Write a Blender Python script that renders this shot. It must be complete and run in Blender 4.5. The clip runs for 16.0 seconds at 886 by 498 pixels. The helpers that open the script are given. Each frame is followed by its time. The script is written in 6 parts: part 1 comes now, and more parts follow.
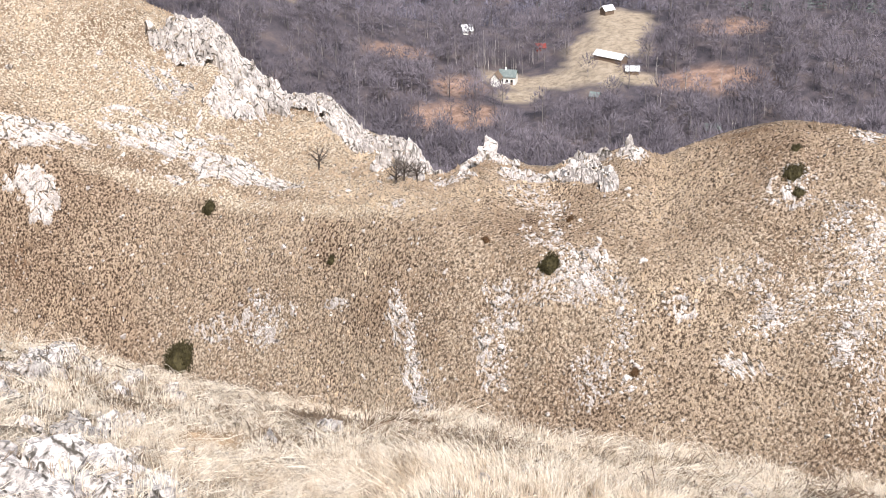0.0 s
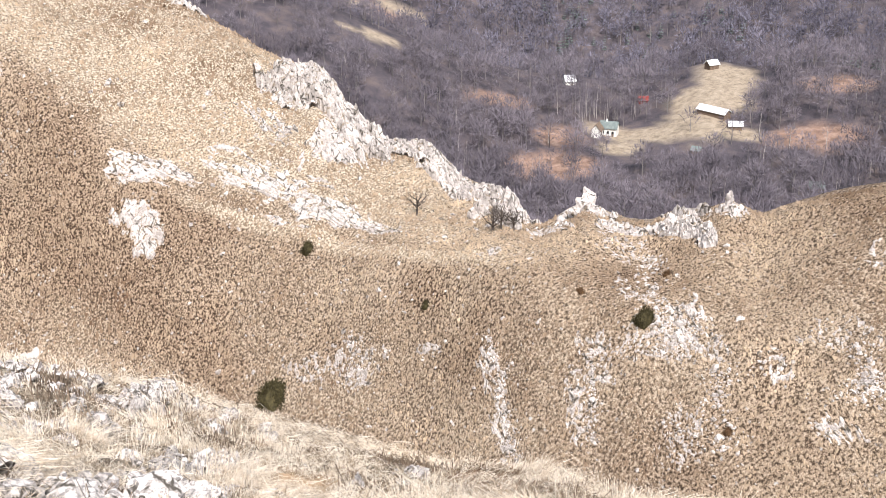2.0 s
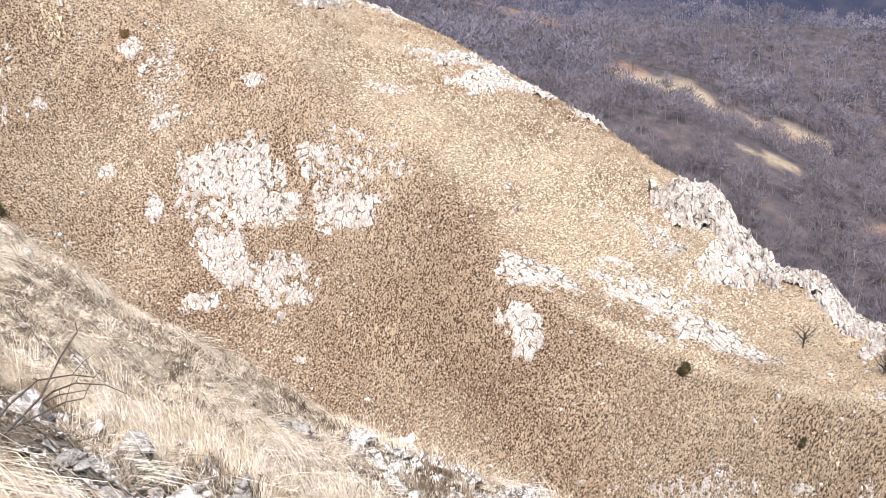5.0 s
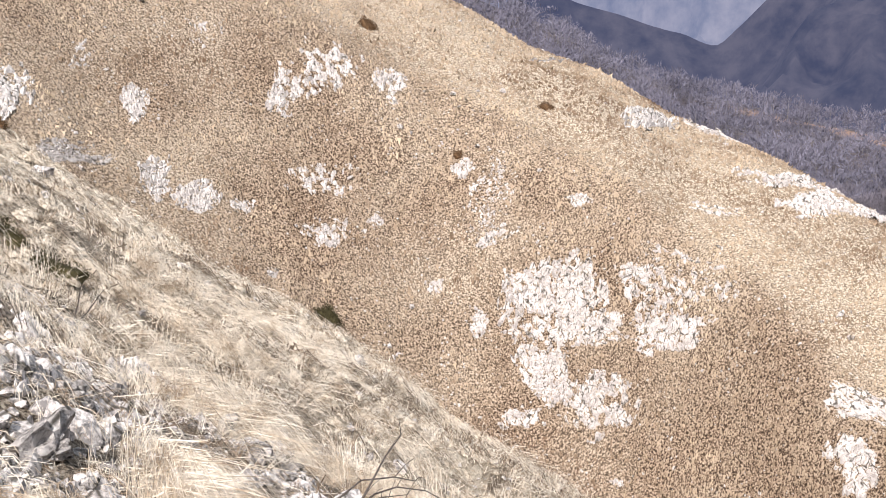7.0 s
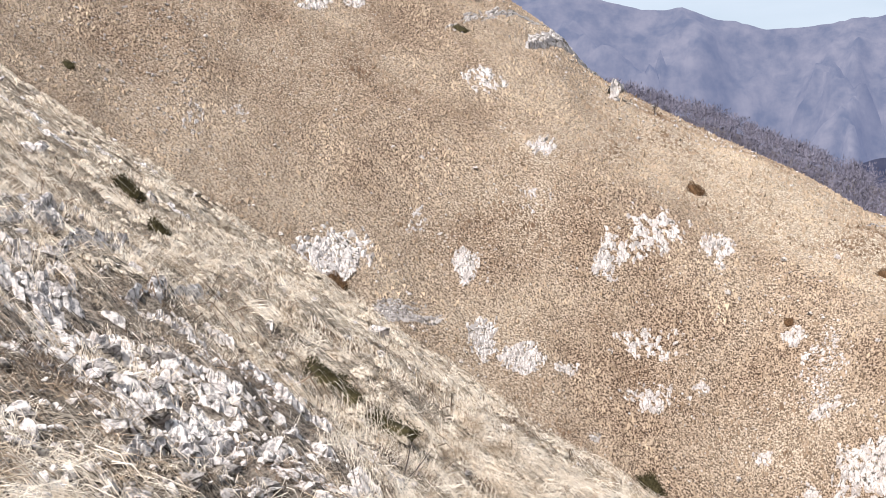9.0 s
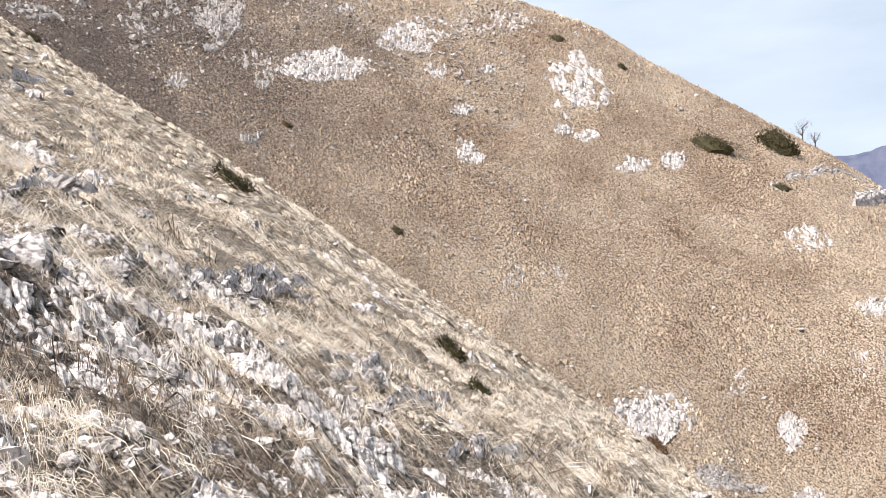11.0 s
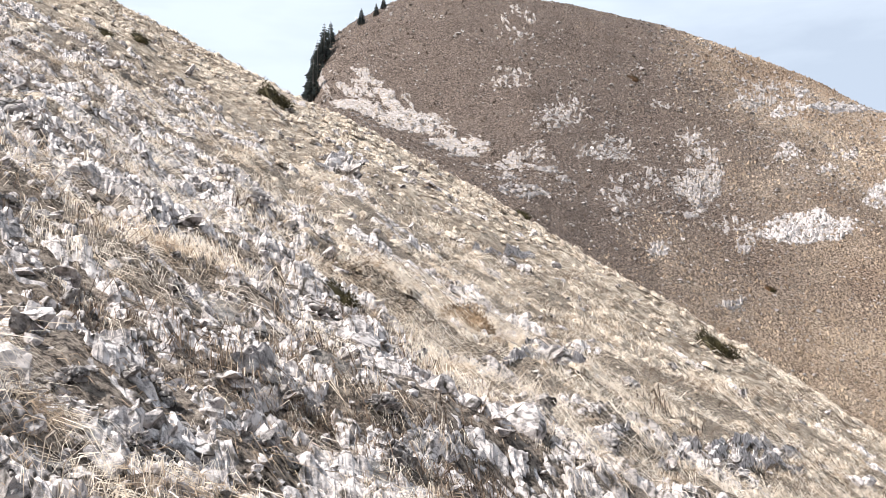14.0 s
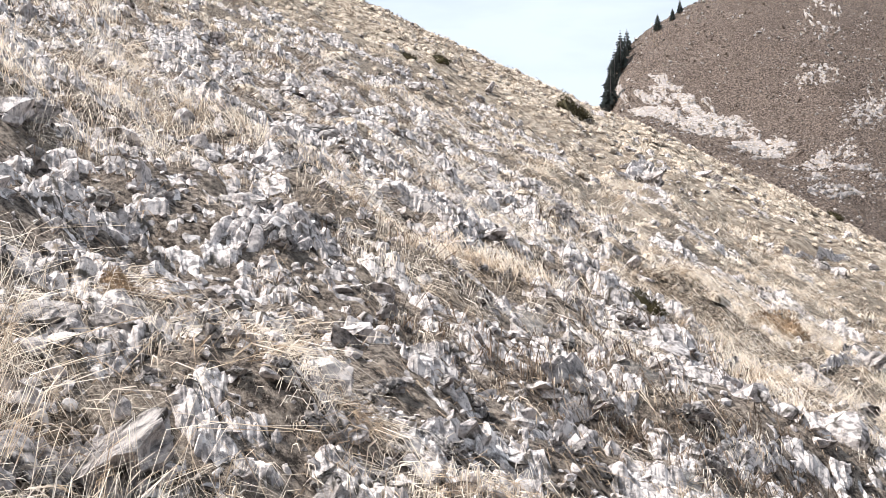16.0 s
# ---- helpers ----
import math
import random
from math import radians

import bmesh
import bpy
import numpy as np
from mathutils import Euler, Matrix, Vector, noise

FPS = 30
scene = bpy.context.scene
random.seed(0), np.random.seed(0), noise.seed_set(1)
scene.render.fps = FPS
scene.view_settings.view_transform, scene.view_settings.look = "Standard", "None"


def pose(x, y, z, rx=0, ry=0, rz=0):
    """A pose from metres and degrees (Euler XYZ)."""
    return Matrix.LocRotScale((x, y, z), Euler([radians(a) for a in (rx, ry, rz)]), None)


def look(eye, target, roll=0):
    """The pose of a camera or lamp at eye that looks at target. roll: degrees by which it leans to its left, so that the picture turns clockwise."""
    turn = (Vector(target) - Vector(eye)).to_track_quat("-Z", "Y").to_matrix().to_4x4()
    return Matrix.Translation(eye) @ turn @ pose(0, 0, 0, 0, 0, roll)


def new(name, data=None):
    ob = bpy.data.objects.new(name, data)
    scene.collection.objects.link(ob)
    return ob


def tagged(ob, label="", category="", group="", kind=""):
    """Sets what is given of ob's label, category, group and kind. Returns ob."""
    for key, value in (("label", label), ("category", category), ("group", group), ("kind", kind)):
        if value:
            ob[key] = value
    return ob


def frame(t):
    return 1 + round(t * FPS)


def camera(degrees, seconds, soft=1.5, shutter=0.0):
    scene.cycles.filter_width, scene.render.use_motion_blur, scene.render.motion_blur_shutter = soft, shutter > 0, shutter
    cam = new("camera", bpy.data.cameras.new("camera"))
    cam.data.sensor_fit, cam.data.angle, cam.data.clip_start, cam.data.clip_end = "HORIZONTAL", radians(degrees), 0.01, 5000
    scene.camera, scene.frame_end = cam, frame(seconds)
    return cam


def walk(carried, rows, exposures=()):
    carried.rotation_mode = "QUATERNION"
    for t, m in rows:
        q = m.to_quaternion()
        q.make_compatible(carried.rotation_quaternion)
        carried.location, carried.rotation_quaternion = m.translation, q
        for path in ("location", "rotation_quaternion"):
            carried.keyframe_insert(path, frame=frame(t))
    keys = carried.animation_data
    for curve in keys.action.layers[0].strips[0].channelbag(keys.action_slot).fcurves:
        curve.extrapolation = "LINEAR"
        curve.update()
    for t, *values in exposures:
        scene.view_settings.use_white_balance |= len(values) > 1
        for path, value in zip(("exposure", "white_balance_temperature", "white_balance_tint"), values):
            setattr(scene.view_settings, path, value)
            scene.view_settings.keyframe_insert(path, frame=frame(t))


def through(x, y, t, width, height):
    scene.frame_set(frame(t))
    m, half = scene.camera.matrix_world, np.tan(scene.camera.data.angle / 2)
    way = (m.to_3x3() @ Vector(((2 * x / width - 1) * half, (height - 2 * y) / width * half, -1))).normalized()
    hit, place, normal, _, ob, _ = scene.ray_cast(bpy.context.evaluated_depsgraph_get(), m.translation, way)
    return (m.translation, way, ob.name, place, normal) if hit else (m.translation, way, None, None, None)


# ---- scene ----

cam = camera(38.06, 16.0, soft=0.5)
WALK = [
    (0.0, pose(0.281, 0.149, -0.218, 65.709, 0.840, -37.429)),
    (0.5, pose(0.230, 0.033, -0.139, 65.772, 0.851, -36.537)),
    (1.0, pose(0.203, -0.002, -0.099, 66.193, 0.734, -35.526)),
    (1.5, pose(0.191, -0.015, -0.075, 66.931, 0.621, -34.289)),
    (2.0, pose(0.170, -0.047, -0.047, 67.868, 0.454, -32.647)),
    (2.5, pose(0.100, -0.127, 0.022, 68.921, 0.237, -30.370)),
    (3.0, pose(0.029, -0.222, 0.104, 69.902, -0.016, -27.522)),
    (3.5, pose(-0.016, -0.186, 0.121, 70.778, -0.216, -24.115)),
    (3.7, pose(-0.034, -0.156, 0.119, 71.085, -0.273, -22.727)),
    (5.8, pose(0.046, 0.002, -0.015, 74.713, 1.342, -9.718)),
    (6.0, pose(0.036, 0.011, -0.022, 75.247, 1.592, -8.338)),
    (6.5, pose(0.030, 0.029, -0.023, 76.879, 1.880, -4.537)),
    (7.0, pose(0.016, 0.033, -0.015, 78.718, 2.038, -0.406)),
    (7.5, pose(0.009, 0.016, -0.007, 80.643, 2.115, 3.664)),
    (8.0, pose(0.007, -0.026, 0.015, 82.547, 2.159, 7.364)),
    (8.2, pose(0.009, -0.036, 0.018, 83.336, 2.280, 8.738)),
    (10.3, pose(-0.007, 0.033, -0.012, 91.851, 2.652, 22.821)),
    (10.5, pose(-0.014, 0.029, -0.006, 92.603, 2.603, 24.298)),
    (11.0, pose(-0.003, 0.004, -0.002, 94.424, 2.399, 28.132)),
    (11.5, pose(-0.010, 0.006, 0.001, 96.148, 2.101, 31.821)),
    (12.0, pose(-0.009, 0.007, 0.002, 97.782, 1.788, 35.421)),
    (12.5, pose(-0.019, 0.013, 0.005, 99.248, 1.440, 38.915)),
    (13.0, pose(-0.015, -0.002, 0.008, 100.512, 1.012, 42.469)),
    (13.5, pose(-0.010, -0.013, 0.009, 101.560, 0.734, 46.005)),
    (14.0, pose(-0.014, -0.016, 0.011, 102.394, 0.477, 49.322)),
    (14.5, pose(-0.012, -0.019, 0.011, 103.025, 0.250, 52.354)),
    (15.0, pose(-0.012, -0.023, 0.010, 103.329, -0.029, 55.439)),
    (15.5, pose(-0.007, -0.027, 0.009, 103.268, -0.271, 58.977)),
    (16.0, pose(-0.012, -0.029, 0.007, 102.845, -0.623, 62.862)),
]
walk(cam, WALK, exposures=[(0.0, 0.54), (2.5, 0.59), (4.0, 0.60), (6.0, 0.55), (8.0, 0.55), (11.0, 0.69), (14.5, 0.79), (16.0, 0.81)])

# ---- light: a hazy sun from behind the left shoulder, and the sky ----
SUN_BEARING, SUN_HEIGHT = -158.0, 50.0
world = bpy.data.worlds.new("world")
scene.world = world
world.use_nodes = True


def sky(nt):
    n, l = nt.nodes, nt.links
    n.clear()
    out = n.new("ShaderNodeOutputWorld")
    bg = n.new("ShaderNodeBackground")
    tex = n.new("ShaderNodeTexSky")
    tex.sky_type, tex.sun_disc = "NISHITA", False
    tex.sun_elevation, tex.sun_rotation = radians(SUN_HEIGHT), radians(SUN_BEARING)
    tex.altitude, tex.air_density, tex.dust_density = 1200, 1.0, 2.5
    # thin bright cloud veil
    co = n.new("ShaderNodeTexCoord")
    mp = n.new("ShaderNodeMapping")
    mp.inputs["Scale"].default_value = (1.2, 1.2, 5.0)
    no = n.new("ShaderNodeTexNoise")
    no.inputs["Scale"].default_value, no.inputs["Detail"].default_value = 2.2, 6
    no.inputs["Roughness"].default_value = 0.55
    ramp = n.new("ShaderNodeValToRGB")
    ramp.color_ramp.elements[0].position, ramp.color_ramp.elements[1].position = 0.36, 0.62
    ramp.color_ramp.elements[0].color = (0.66, 0.66, 0.66, 1)
    mix = n.new("ShaderNodeMix")
    mix.data_type = "RGBA"
    mix.inputs["B"].default_value = (7.8, 8.8, 10.2, 1)
    l.new(co.outputs["Generated"], mp.inputs["Vector"])
    l.new(mp.outputs["Vector"], no.inputs["Vector"])
    l.new(no.outputs["Fac"], ramp.inputs["Fac"])
    l.new(ramp.outputs["Color"], mix.inputs["Factor"])
    l.new(tex.outputs["Color"], mix.inputs["A"])
    l.new(mix.outputs["Result"], bg.inputs["Color"])
    bg.inputs["Strength"].default_value = 0.066
    l.new(bg.outputs["Background"], out.inputs["Surface"])


sky(world.node_tree)
sun_data = bpy.data.lights.new("sun", "SUN")
sun_data.energy, sun_data.angle, sun_data.color = 5.0, radians(0.6), (1.0, 0.96, 0.945)
sun = new("sun", sun_data)
sb, sh = radians(SUN_BEARING), radians(SUN_HEIGHT)
SUN_WAY = Vector((math.sin(sb) * math.cos(sh), math.cos(sb) * math.cos(sh), math.sin(sh)))
sun.matrix_world = look(SUN_WAY * 300, (0, 0, 0))


# ---- materials ----
def material(name, rough=0.9):
    m = bpy.data.materials.new(name)
    m.use_nodes = True
    nt = m.node_tree
    b = nt.nodes["Principled BSDF"]
    b.inputs["Roughness"].default_value = rough
    b.inputs["Specular IOR Level"].default_value = 0.15
    return m, nt, b


def noise_node(nt, scale, detail=6.0, rough=0.6, kind="Object"):
    co = nt.nodes.new("ShaderNodeTexCoord")
    no = nt.nodes.new("ShaderNodeTexNoise")
    no.inputs["Scale"].default_value, no.inputs["Detail"].default_value, no.inputs["Roughness"].default_value = scale, detail, rough
    nt.links.new(co.outputs[kind], no.inputs["Vector"])
    return no.outputs["Fac"]


def ramp_node(nt, fac, stops):
    r = nt.nodes.new("ShaderNodeValToRGB")
    e = r.color_ramp.elements
    while len(e) < len(stops):
        e.new(0.5)
    for el, (p, c) in zip(e, stops):
        el.position, el.color = p, (*c, 1) if len(c) == 3 else c
    nt.links.new(fac, r.inputs["Fac"])
    return r.outputs["Color"]


def mix_node(nt, fac, a, b, mode="MIX"):
    m = nt.nodes.new("ShaderNodeMix")
    m.data_type, m.blend_type = "RGBA", mode
    for sock, v in ((m.inputs["Factor"], fac), (m.inputs["A"], a), (m.inputs["B"], b)):
        if isinstance(v, (int, float)):
            sock.default_value = v
        elif isinstance(v, tuple):
            sock.default_value = (*v, 1)
        else:
            nt.links.new(v, sock)
    return m.outputs["Result"]


def bump_node(nt, bsdf, height, strength, distance):
    b = nt.nodes.new("ShaderNodeBump")
    b.inputs["Strength"].default_value, b.inputs["Distance"].default_value = strength, distance
    nt.links.new(height, b.inputs["Height"])
    nt.links.new(b.outputs["Normal"], bsdf.inputs["Normal"])


def attr_node(nt, name):
    a = nt.nodes.new("ShaderNodeAttribute")
    a.attribute_name = name
    return a.outputs["Fac"]


def rand_node(nt, island=False):
    if island:
        return nt.nodes.new("ShaderNodeNewGeometry").outputs["Random Per Island"]
    return nt.nodes.new("ShaderNodeObjectInfo").outputs["Random"]


def ground_material():
    """Dry winter turf: straw on the near slope, rusty brown in the bowl, brown heath with the mountain face's shade in
    its colour, leaf litter under the woods.
    """
    m, nt, b = material("dry_turf")
    big = noise_node(nt, 0.035, 5, 0.6)
    mid = noise_node(nt, 0.45, 6, 0.65)
    fine = noise_node(nt, 3.3, 4, 0.65)
    grain = noise_node(nt, 11.0, 5, 0.7)
    straw = ramp_node(nt, fine, [(0.40, (0.20, 0.15, 0.108)), (0.48, (0.46, 0.37, 0.275)), (0.60, (0.74, 0.635, 0.505))])
    # the darkest stop paints the shadow specks between tussocks
    rust = ramp_node(nt, fine, [(0.42, (0.05, 0.031, 0.02)), (0.50, (0.25, 0.172, 0.118)), (0.60, (0.52, 0.40, 0.295))])
    heath = ramp_node(nt, fine, [(0.42, (0.032, 0.024, 0.02)), (0.5, (0.135, 0.101, 0.081)), (0.59, (0.29, 0.229, 0.187))])
    litter = ramp_node(nt, noise_node(nt, 0.09, 7, 0.7), [(0.35, (0.06, 0.053, 0.064)), (0.5, (0.10, 0.084, 0.094)), (0.66, (0.155, 0.122, 0.118))])
    meadow = ramp_node(nt, noise_node(nt, 0.3, 8, 0.75), [(0.34, (0.22, 0.175, 0.13)), (0.5, (0.36, 0.288, 0.215)), (0.66, (0.47, 0.385, 0.30))])
    c = mix_node(nt, ramp_node(nt, big, [(0.41, (0, 0, 0)), (0.66, (0.65, 0.65, 0.65))]), rust, straw)
    c = mix_node(nt, attr_node(nt, "straw"), c, straw)
    comb = nt.nodes.new("ShaderNodeMapping")
    comb.inputs["Scale"].default_value = (1.0, 1.0, 0.22)
    hairs = nt.nodes.new("ShaderNodeTexNoise")
    hairs.inputs["Scale"].default_value, hairs.inputs["Detail"].default_value, hairs.inputs["Roughness"].default_value = 38.0, 4, 0.7
    at_obj = nt.nodes.new("ShaderNodeTexCoord")
    nt.links.new(at_obj.outputs["Object"], comb.inputs["Vector"])
    nt.links.new(comb.outputs["Vector"], hairs.inputs["Vector"])
    mat_ = ramp_node(nt, hairs.outputs["Fac"], [(0.43, (0.06, 0.047, 0.036)), (0.50, (0.34, 0.27, 0.205)), (0.60, (0.70, 0.60, 0.48))])
    c = mix_node(nt, attr_node(nt, "mat"), c, mat_)
    # soil and dead grass between rocks, darkened to hold the shade of the gaps
    shaded_soil = ramp_node(nt, noise_node(nt, 15.0, 8, 0.8), [(0.42, (0.055, 0.044, 0.036)), (0.49, (0.25, 0.203, 0.166)), (0.60, (0.58, 0.49, 0.40))])
    c = mix_node(nt, attr_node(nt, "soil_shade"), c, shaded_soil)
    c = mix_node(nt, attr_node(nt, "heath"), c, heath)
    c = mix_node(nt, attr_node(nt, "litter"), c, litter)
    bracken = ramp_node(nt, noise_node(nt, 0.25, 8, 0.75), [(0.3, (0.15, 0.098, 0.08)), (0.5, (0.31, 0.197, 0.15)), (0.7, (0.47, 0.34, 0.27))])
    c = mix_node(nt, attr_node(nt, "bracken"), c, bracken)
    c = mix_node(nt, attr_node(nt, "meadow"), c, meadow)
    c = mix_node(nt, 0.5, c, ramp_node(nt, grain, [(0.3, (0.35, 0.33, 0.31)), (0.6, (1, 1, 1))]), "MULTIPLY")
    stone = ramp_node(nt, grain, [(0.3, (0.3, 0.29, 0.28)), (0.6, (0.72, 0.70, 0.68))])
    vor = nt.nodes.new("ShaderNodeTexVoronoi")
    vor.inputs["Scale"].default_value = 0.9
    co = nt.nodes.new("ShaderNodeTexCoord")
    nt.links.new(co.outputs["Object"], vor.inputs["Vector"])
    spot = ramp_node(nt, vor.outputs["Distance"], [(0.12, (1, 1, 1)), (0.22, (0, 0, 0))])
    gate = ramp_node(nt, noise_node(nt, 0.11, 5, 0.7), [(0.52, (0, 0, 0)), (0.62, (1, 1, 1))])
    stony = mix_node(nt, 1.0, mix_node(nt, 1.0, spot, gate, "MULTIPLY"), attr_node(nt, "stony"), "MULTIPLY")
    c = mix_node(nt, stony, c, stone)
    nt.links.new(c, b.inputs["Base Color"])
    h = mix_node(nt, 0.35, fine, mix_node(nt, 0.5, grain, noise_node(nt, 34.0, 5, 0.8)))
    bump_node(nt, b, h, 1.0, 0.5)
    return m


def rock_material(name, crack, tone=1.0, turf=0.5, lichen=0.0):
    """Weathered white limestone, cracked every so many metres, with grey lichen, dark joints and turf in its pockets."""
    m, nt, b = material(name, 0.85)
    scale = 1.0 / crack
    n1 = noise_node(nt, scale * 0.35, 6, 0.65)
    n2 = noise_node(nt, scale * 1.6, 6, 0.75)
    n3 = noise_node(nt, scale * 0.75, 5, 0.7)
    co = nt.nodes.new("ShaderNodeTexCoord")
    warp = nt.nodes.new("ShaderNodeTexNoise")
    warp.inputs["Scale"].default_value, warp.inputs["Detail"].default_value = scale * 0.7, 4
    nt.links.new(co.outputs["Object"], warp.inputs["Vector"])
    add = nt.nodes.new("ShaderNodeVectorMath")
    add.operation = "MULTIPLY_ADD"
    add.inputs[1].default_value = (crack * 1.5,) * 3
    nt.links.new(warp.outputs["Color"], add.inputs[0])
    nt.links.new(co.outputs["Object"], add.inputs[2])
    vor = nt.nodes.new("ShaderNodeTexVoronoi")
    vor.feature = "DISTANCE_TO_EDGE"
    vor.inputs["Scale"].default_value = scale * 0.55
    gate = ramp_node(nt, noise_node(nt, scale * 0.45, 4, 0.6), [(0.46, (0, 0, 0)), (0.56, (1, 1, 1))])
    joint = mix_node(nt, 1.0, ramp_node(nt, vor.outputs["Distance"], [(0.025, (1, 1, 1)), (0.09, (0, 0, 0))]), gate, "MULTIPLY")
    stretch = nt.nodes.new("ShaderNodeMapping")
    stretch.inputs["Scale"].default_value = (1.0, 0.6, 0.55)
    stretch.inputs["Rotation"].default_value = (0.3, 0.4, 0.2)
    nt.links.new(add.outputs["Vector"], stretch.inputs["Vector"])
    nt.links.new(stretch.outputs["Vector"], vor.inputs["Vector"])
    c = ramp_node(nt, n1, [(0.30, (0.365 * tone, 0.326 * tone, 0.303 * tone)), (0.45, (0.605 * tone, 0.546 * tone, 0.508 * tone)), (0.62, (0.79 * tone, 0.728 * tone, 0.684 * tone))])
    c = mix_node(nt, ramp_node(nt, n2, [(0.36 + lichen, (0.9, 0.9, 0.9)), (0.50 + lichen * 0.6, (0, 0, 0))]), c, (0.19, 0.173, 0.168))
    c = mix_node(nt, 0.25, c, ramp_node(nt, rand_node(nt, True), [(0.0, (0.55, 0.53, 0.52)), (1.0, (1, 1, 1))]), "MULTIPLY")
    c = mix_node(nt, joint, c, (0.075, 0.065, 0.055))
    c = mix_node(nt, ramp_node(nt, n3, [(1 - turf - 0.03, (0, 0, 0)), (1 - turf + 0.03, (1, 1, 1))]), c, (0.27, 0.215, 0.16))
    nt.links.new(c, b.inputs["Base Color"])
    bump_node(nt, b, mix_node(nt, 0.5, n2, vor.outputs["Distance"]), 0.9, crack * 0.3)
    return m


def foliage_material(name, dark, light, scale=6.0, rough=0.8, through=0.0, vary=0.5):
    m, nt, b = material(name, rough)
    n1 = noise_node(nt, scale, 4, 0.6)
    c = ramp_node(nt, n1, [(0.3, dark), (0.7, light)])
    c = mix_node(nt, vary, c, ramp_node(nt, rand_node(nt, True), [(0.0, (0.4, 0.39, 0.38)), (1.0, (1.3, 1.27, 1.2))]), "MULTIPLY")
    nt.links.new(c, b.inputs["Base Color"])
    if through:
        tr = nt.nodes.new("ShaderNodeBsdfTranslucent")
        ms = nt.nodes.new("ShaderNodeMixShader")
        ms.inputs["Fac"].default_value = through
        nt.links.new(c, tr.inputs["Color"])
        nt.links.new(b.outputs["BSDF"], ms.inputs[1])
        nt.links.new(tr.outputs["BSDF"], ms.inputs[2])
        nt.links.new(ms.outputs["Shader"], nt.nodes["Material Output"].inputs["Surface"])
    return m


def grass_material(name, stops, patch, through):
    """Dry grass whose tussocks differ: grey-brown dead ones, golden ones and bleached ones, each blade a little apart."""
    m, nt, b = material(name, 0.65)
    c = ramp_node(nt, noise_node(nt, patch, 3, 0.6), stops)
    c = mix_node(nt, 0.6, c, ramp_node(nt, rand_node(nt, True), [(0.0, (0.7, 0.68, 0.66)), (1.0, (1.14, 1.13, 1.12))]), "MULTIPLY")
    nt.links.new(c, b.inputs["Base Color"])
    tr = nt.nodes.new("ShaderNodeBsdfTranslucent")
    ms = nt.nodes.new("ShaderNodeMixShader")
    ms.inputs["Fac"].default_value = through
    nt.links.new(c, tr.inputs["Color"])
    nt.links.new(b.outputs["BSDF"], ms.inputs[1])
    nt.links.new(tr.outputs["BSDF"], ms.inputs[2])
    nt.links.new(ms.outputs["Shader"], nt.nodes["Material Output"].inputs["Surface"])
    return m


def plain_material(name, c1, c2, scale=2.0, rough=0.8):
    m, nt, b = material(name, rough)
    nt.links.new(ramp_node(nt, noise_node(nt, scale, 6, 0.65), [(0.3, c1), (0.7, c2)]), b.inputs["Base Color"])
    return m


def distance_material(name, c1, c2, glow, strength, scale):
    """A far range seen through miles of air; the bluish haze is put in as emission."""
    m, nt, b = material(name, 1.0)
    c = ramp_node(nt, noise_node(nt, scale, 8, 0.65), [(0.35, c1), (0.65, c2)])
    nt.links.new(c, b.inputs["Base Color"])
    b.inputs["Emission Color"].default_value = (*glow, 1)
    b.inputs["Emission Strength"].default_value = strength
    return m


TURF = ground_material()
LIMESTONE = rock_material("limestone", 0.6, 0.85, 0.41, -0.01)
# limestone darkened for the mountain: the face's shade put into the colour
SHADED_STONE = rock_material("shaded_limestone", 0.5, 0.62, 0.45)
FIELDSTONE = rock_material("fieldstone", 0.075, 0.98, 0.33, 0.065)
BLOCKSTONE = rock_material("block_limestone", 0.5, 0.94, 0.27, 0.03)
JUNIPER = foliage_material("juniper", (0.026, 0.023, 0.012), (0.08, 0.066, 0.03), 3.0)
HEATHER = foliage_material("brown_heather", (0.06, 0.035, 0.02), (0.16, 0.09, 0.045), 5.0)
SPRUCE = foliage_material("spruce_needles", (0.075, 0.092, 0.09), (0.18, 0.205, 0.192), 1.0)
DEAD_STALK = foliage_material("dead_stalks", (0.17, 0.115, 0.075), (0.44, 0.32, 0.21), 4.0)
STRAW = grass_material("dry_grass", [(0.35, (0.30, 0.23, 0.17)), (0.42, (0.60, 0.475, 0.345)), (0.51, (0.94, 0.835, 0.70)), (0.66, (0.97, 0.89, 0.785))], 4.2, 0.42)
# withered grass; its dark colour also stands for shaded undersides of tussocks
DEAD_SHADE_GRASS = grass_material("dead_grass", [(0.36, (0.085, 0.06, 0.043)), (0.62, (0.27, 0.2, 0.145))], 4.0, 0.2)
TUSSOCK = foliage_material("tussock_grass", (0.19, 0.122, 0.08), (0.62, 0.495, 0.365), 0.06, 0.7, 0.15, 0.45)
# heath tufts kept dark, part of the mountain's shade put into the colour
SHADED_HEATH_TUFT = foliage_material("heath_grass", (0.10, 0.075, 0.059), (0.22, 0.168, 0.134), 0.12, 0.7, 0.15, 0.45)
# purple-brown twigs lifted towards blue: valley haze mixed into the colour
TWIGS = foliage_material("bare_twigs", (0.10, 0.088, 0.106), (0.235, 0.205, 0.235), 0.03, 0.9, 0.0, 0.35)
# bluer copy for the far wood, distance haze put into its colour
HAZED_TWIGS = foliage_material("hazed_far_twigs", (0.098, 0.092, 0.122), (0.225, 0.208, 0.262), 0.02, 0.9, 0.0, 0.35)
BARK = plain_material("pale_bark", (0.22, 0.19, 0.18), (0.5, 0.46, 0.43), 0.6)
WOOD_BARK = foliage_material("beech_bark", (0.085, 0.075, 0.08), (0.30, 0.27, 0.26), 0.016)
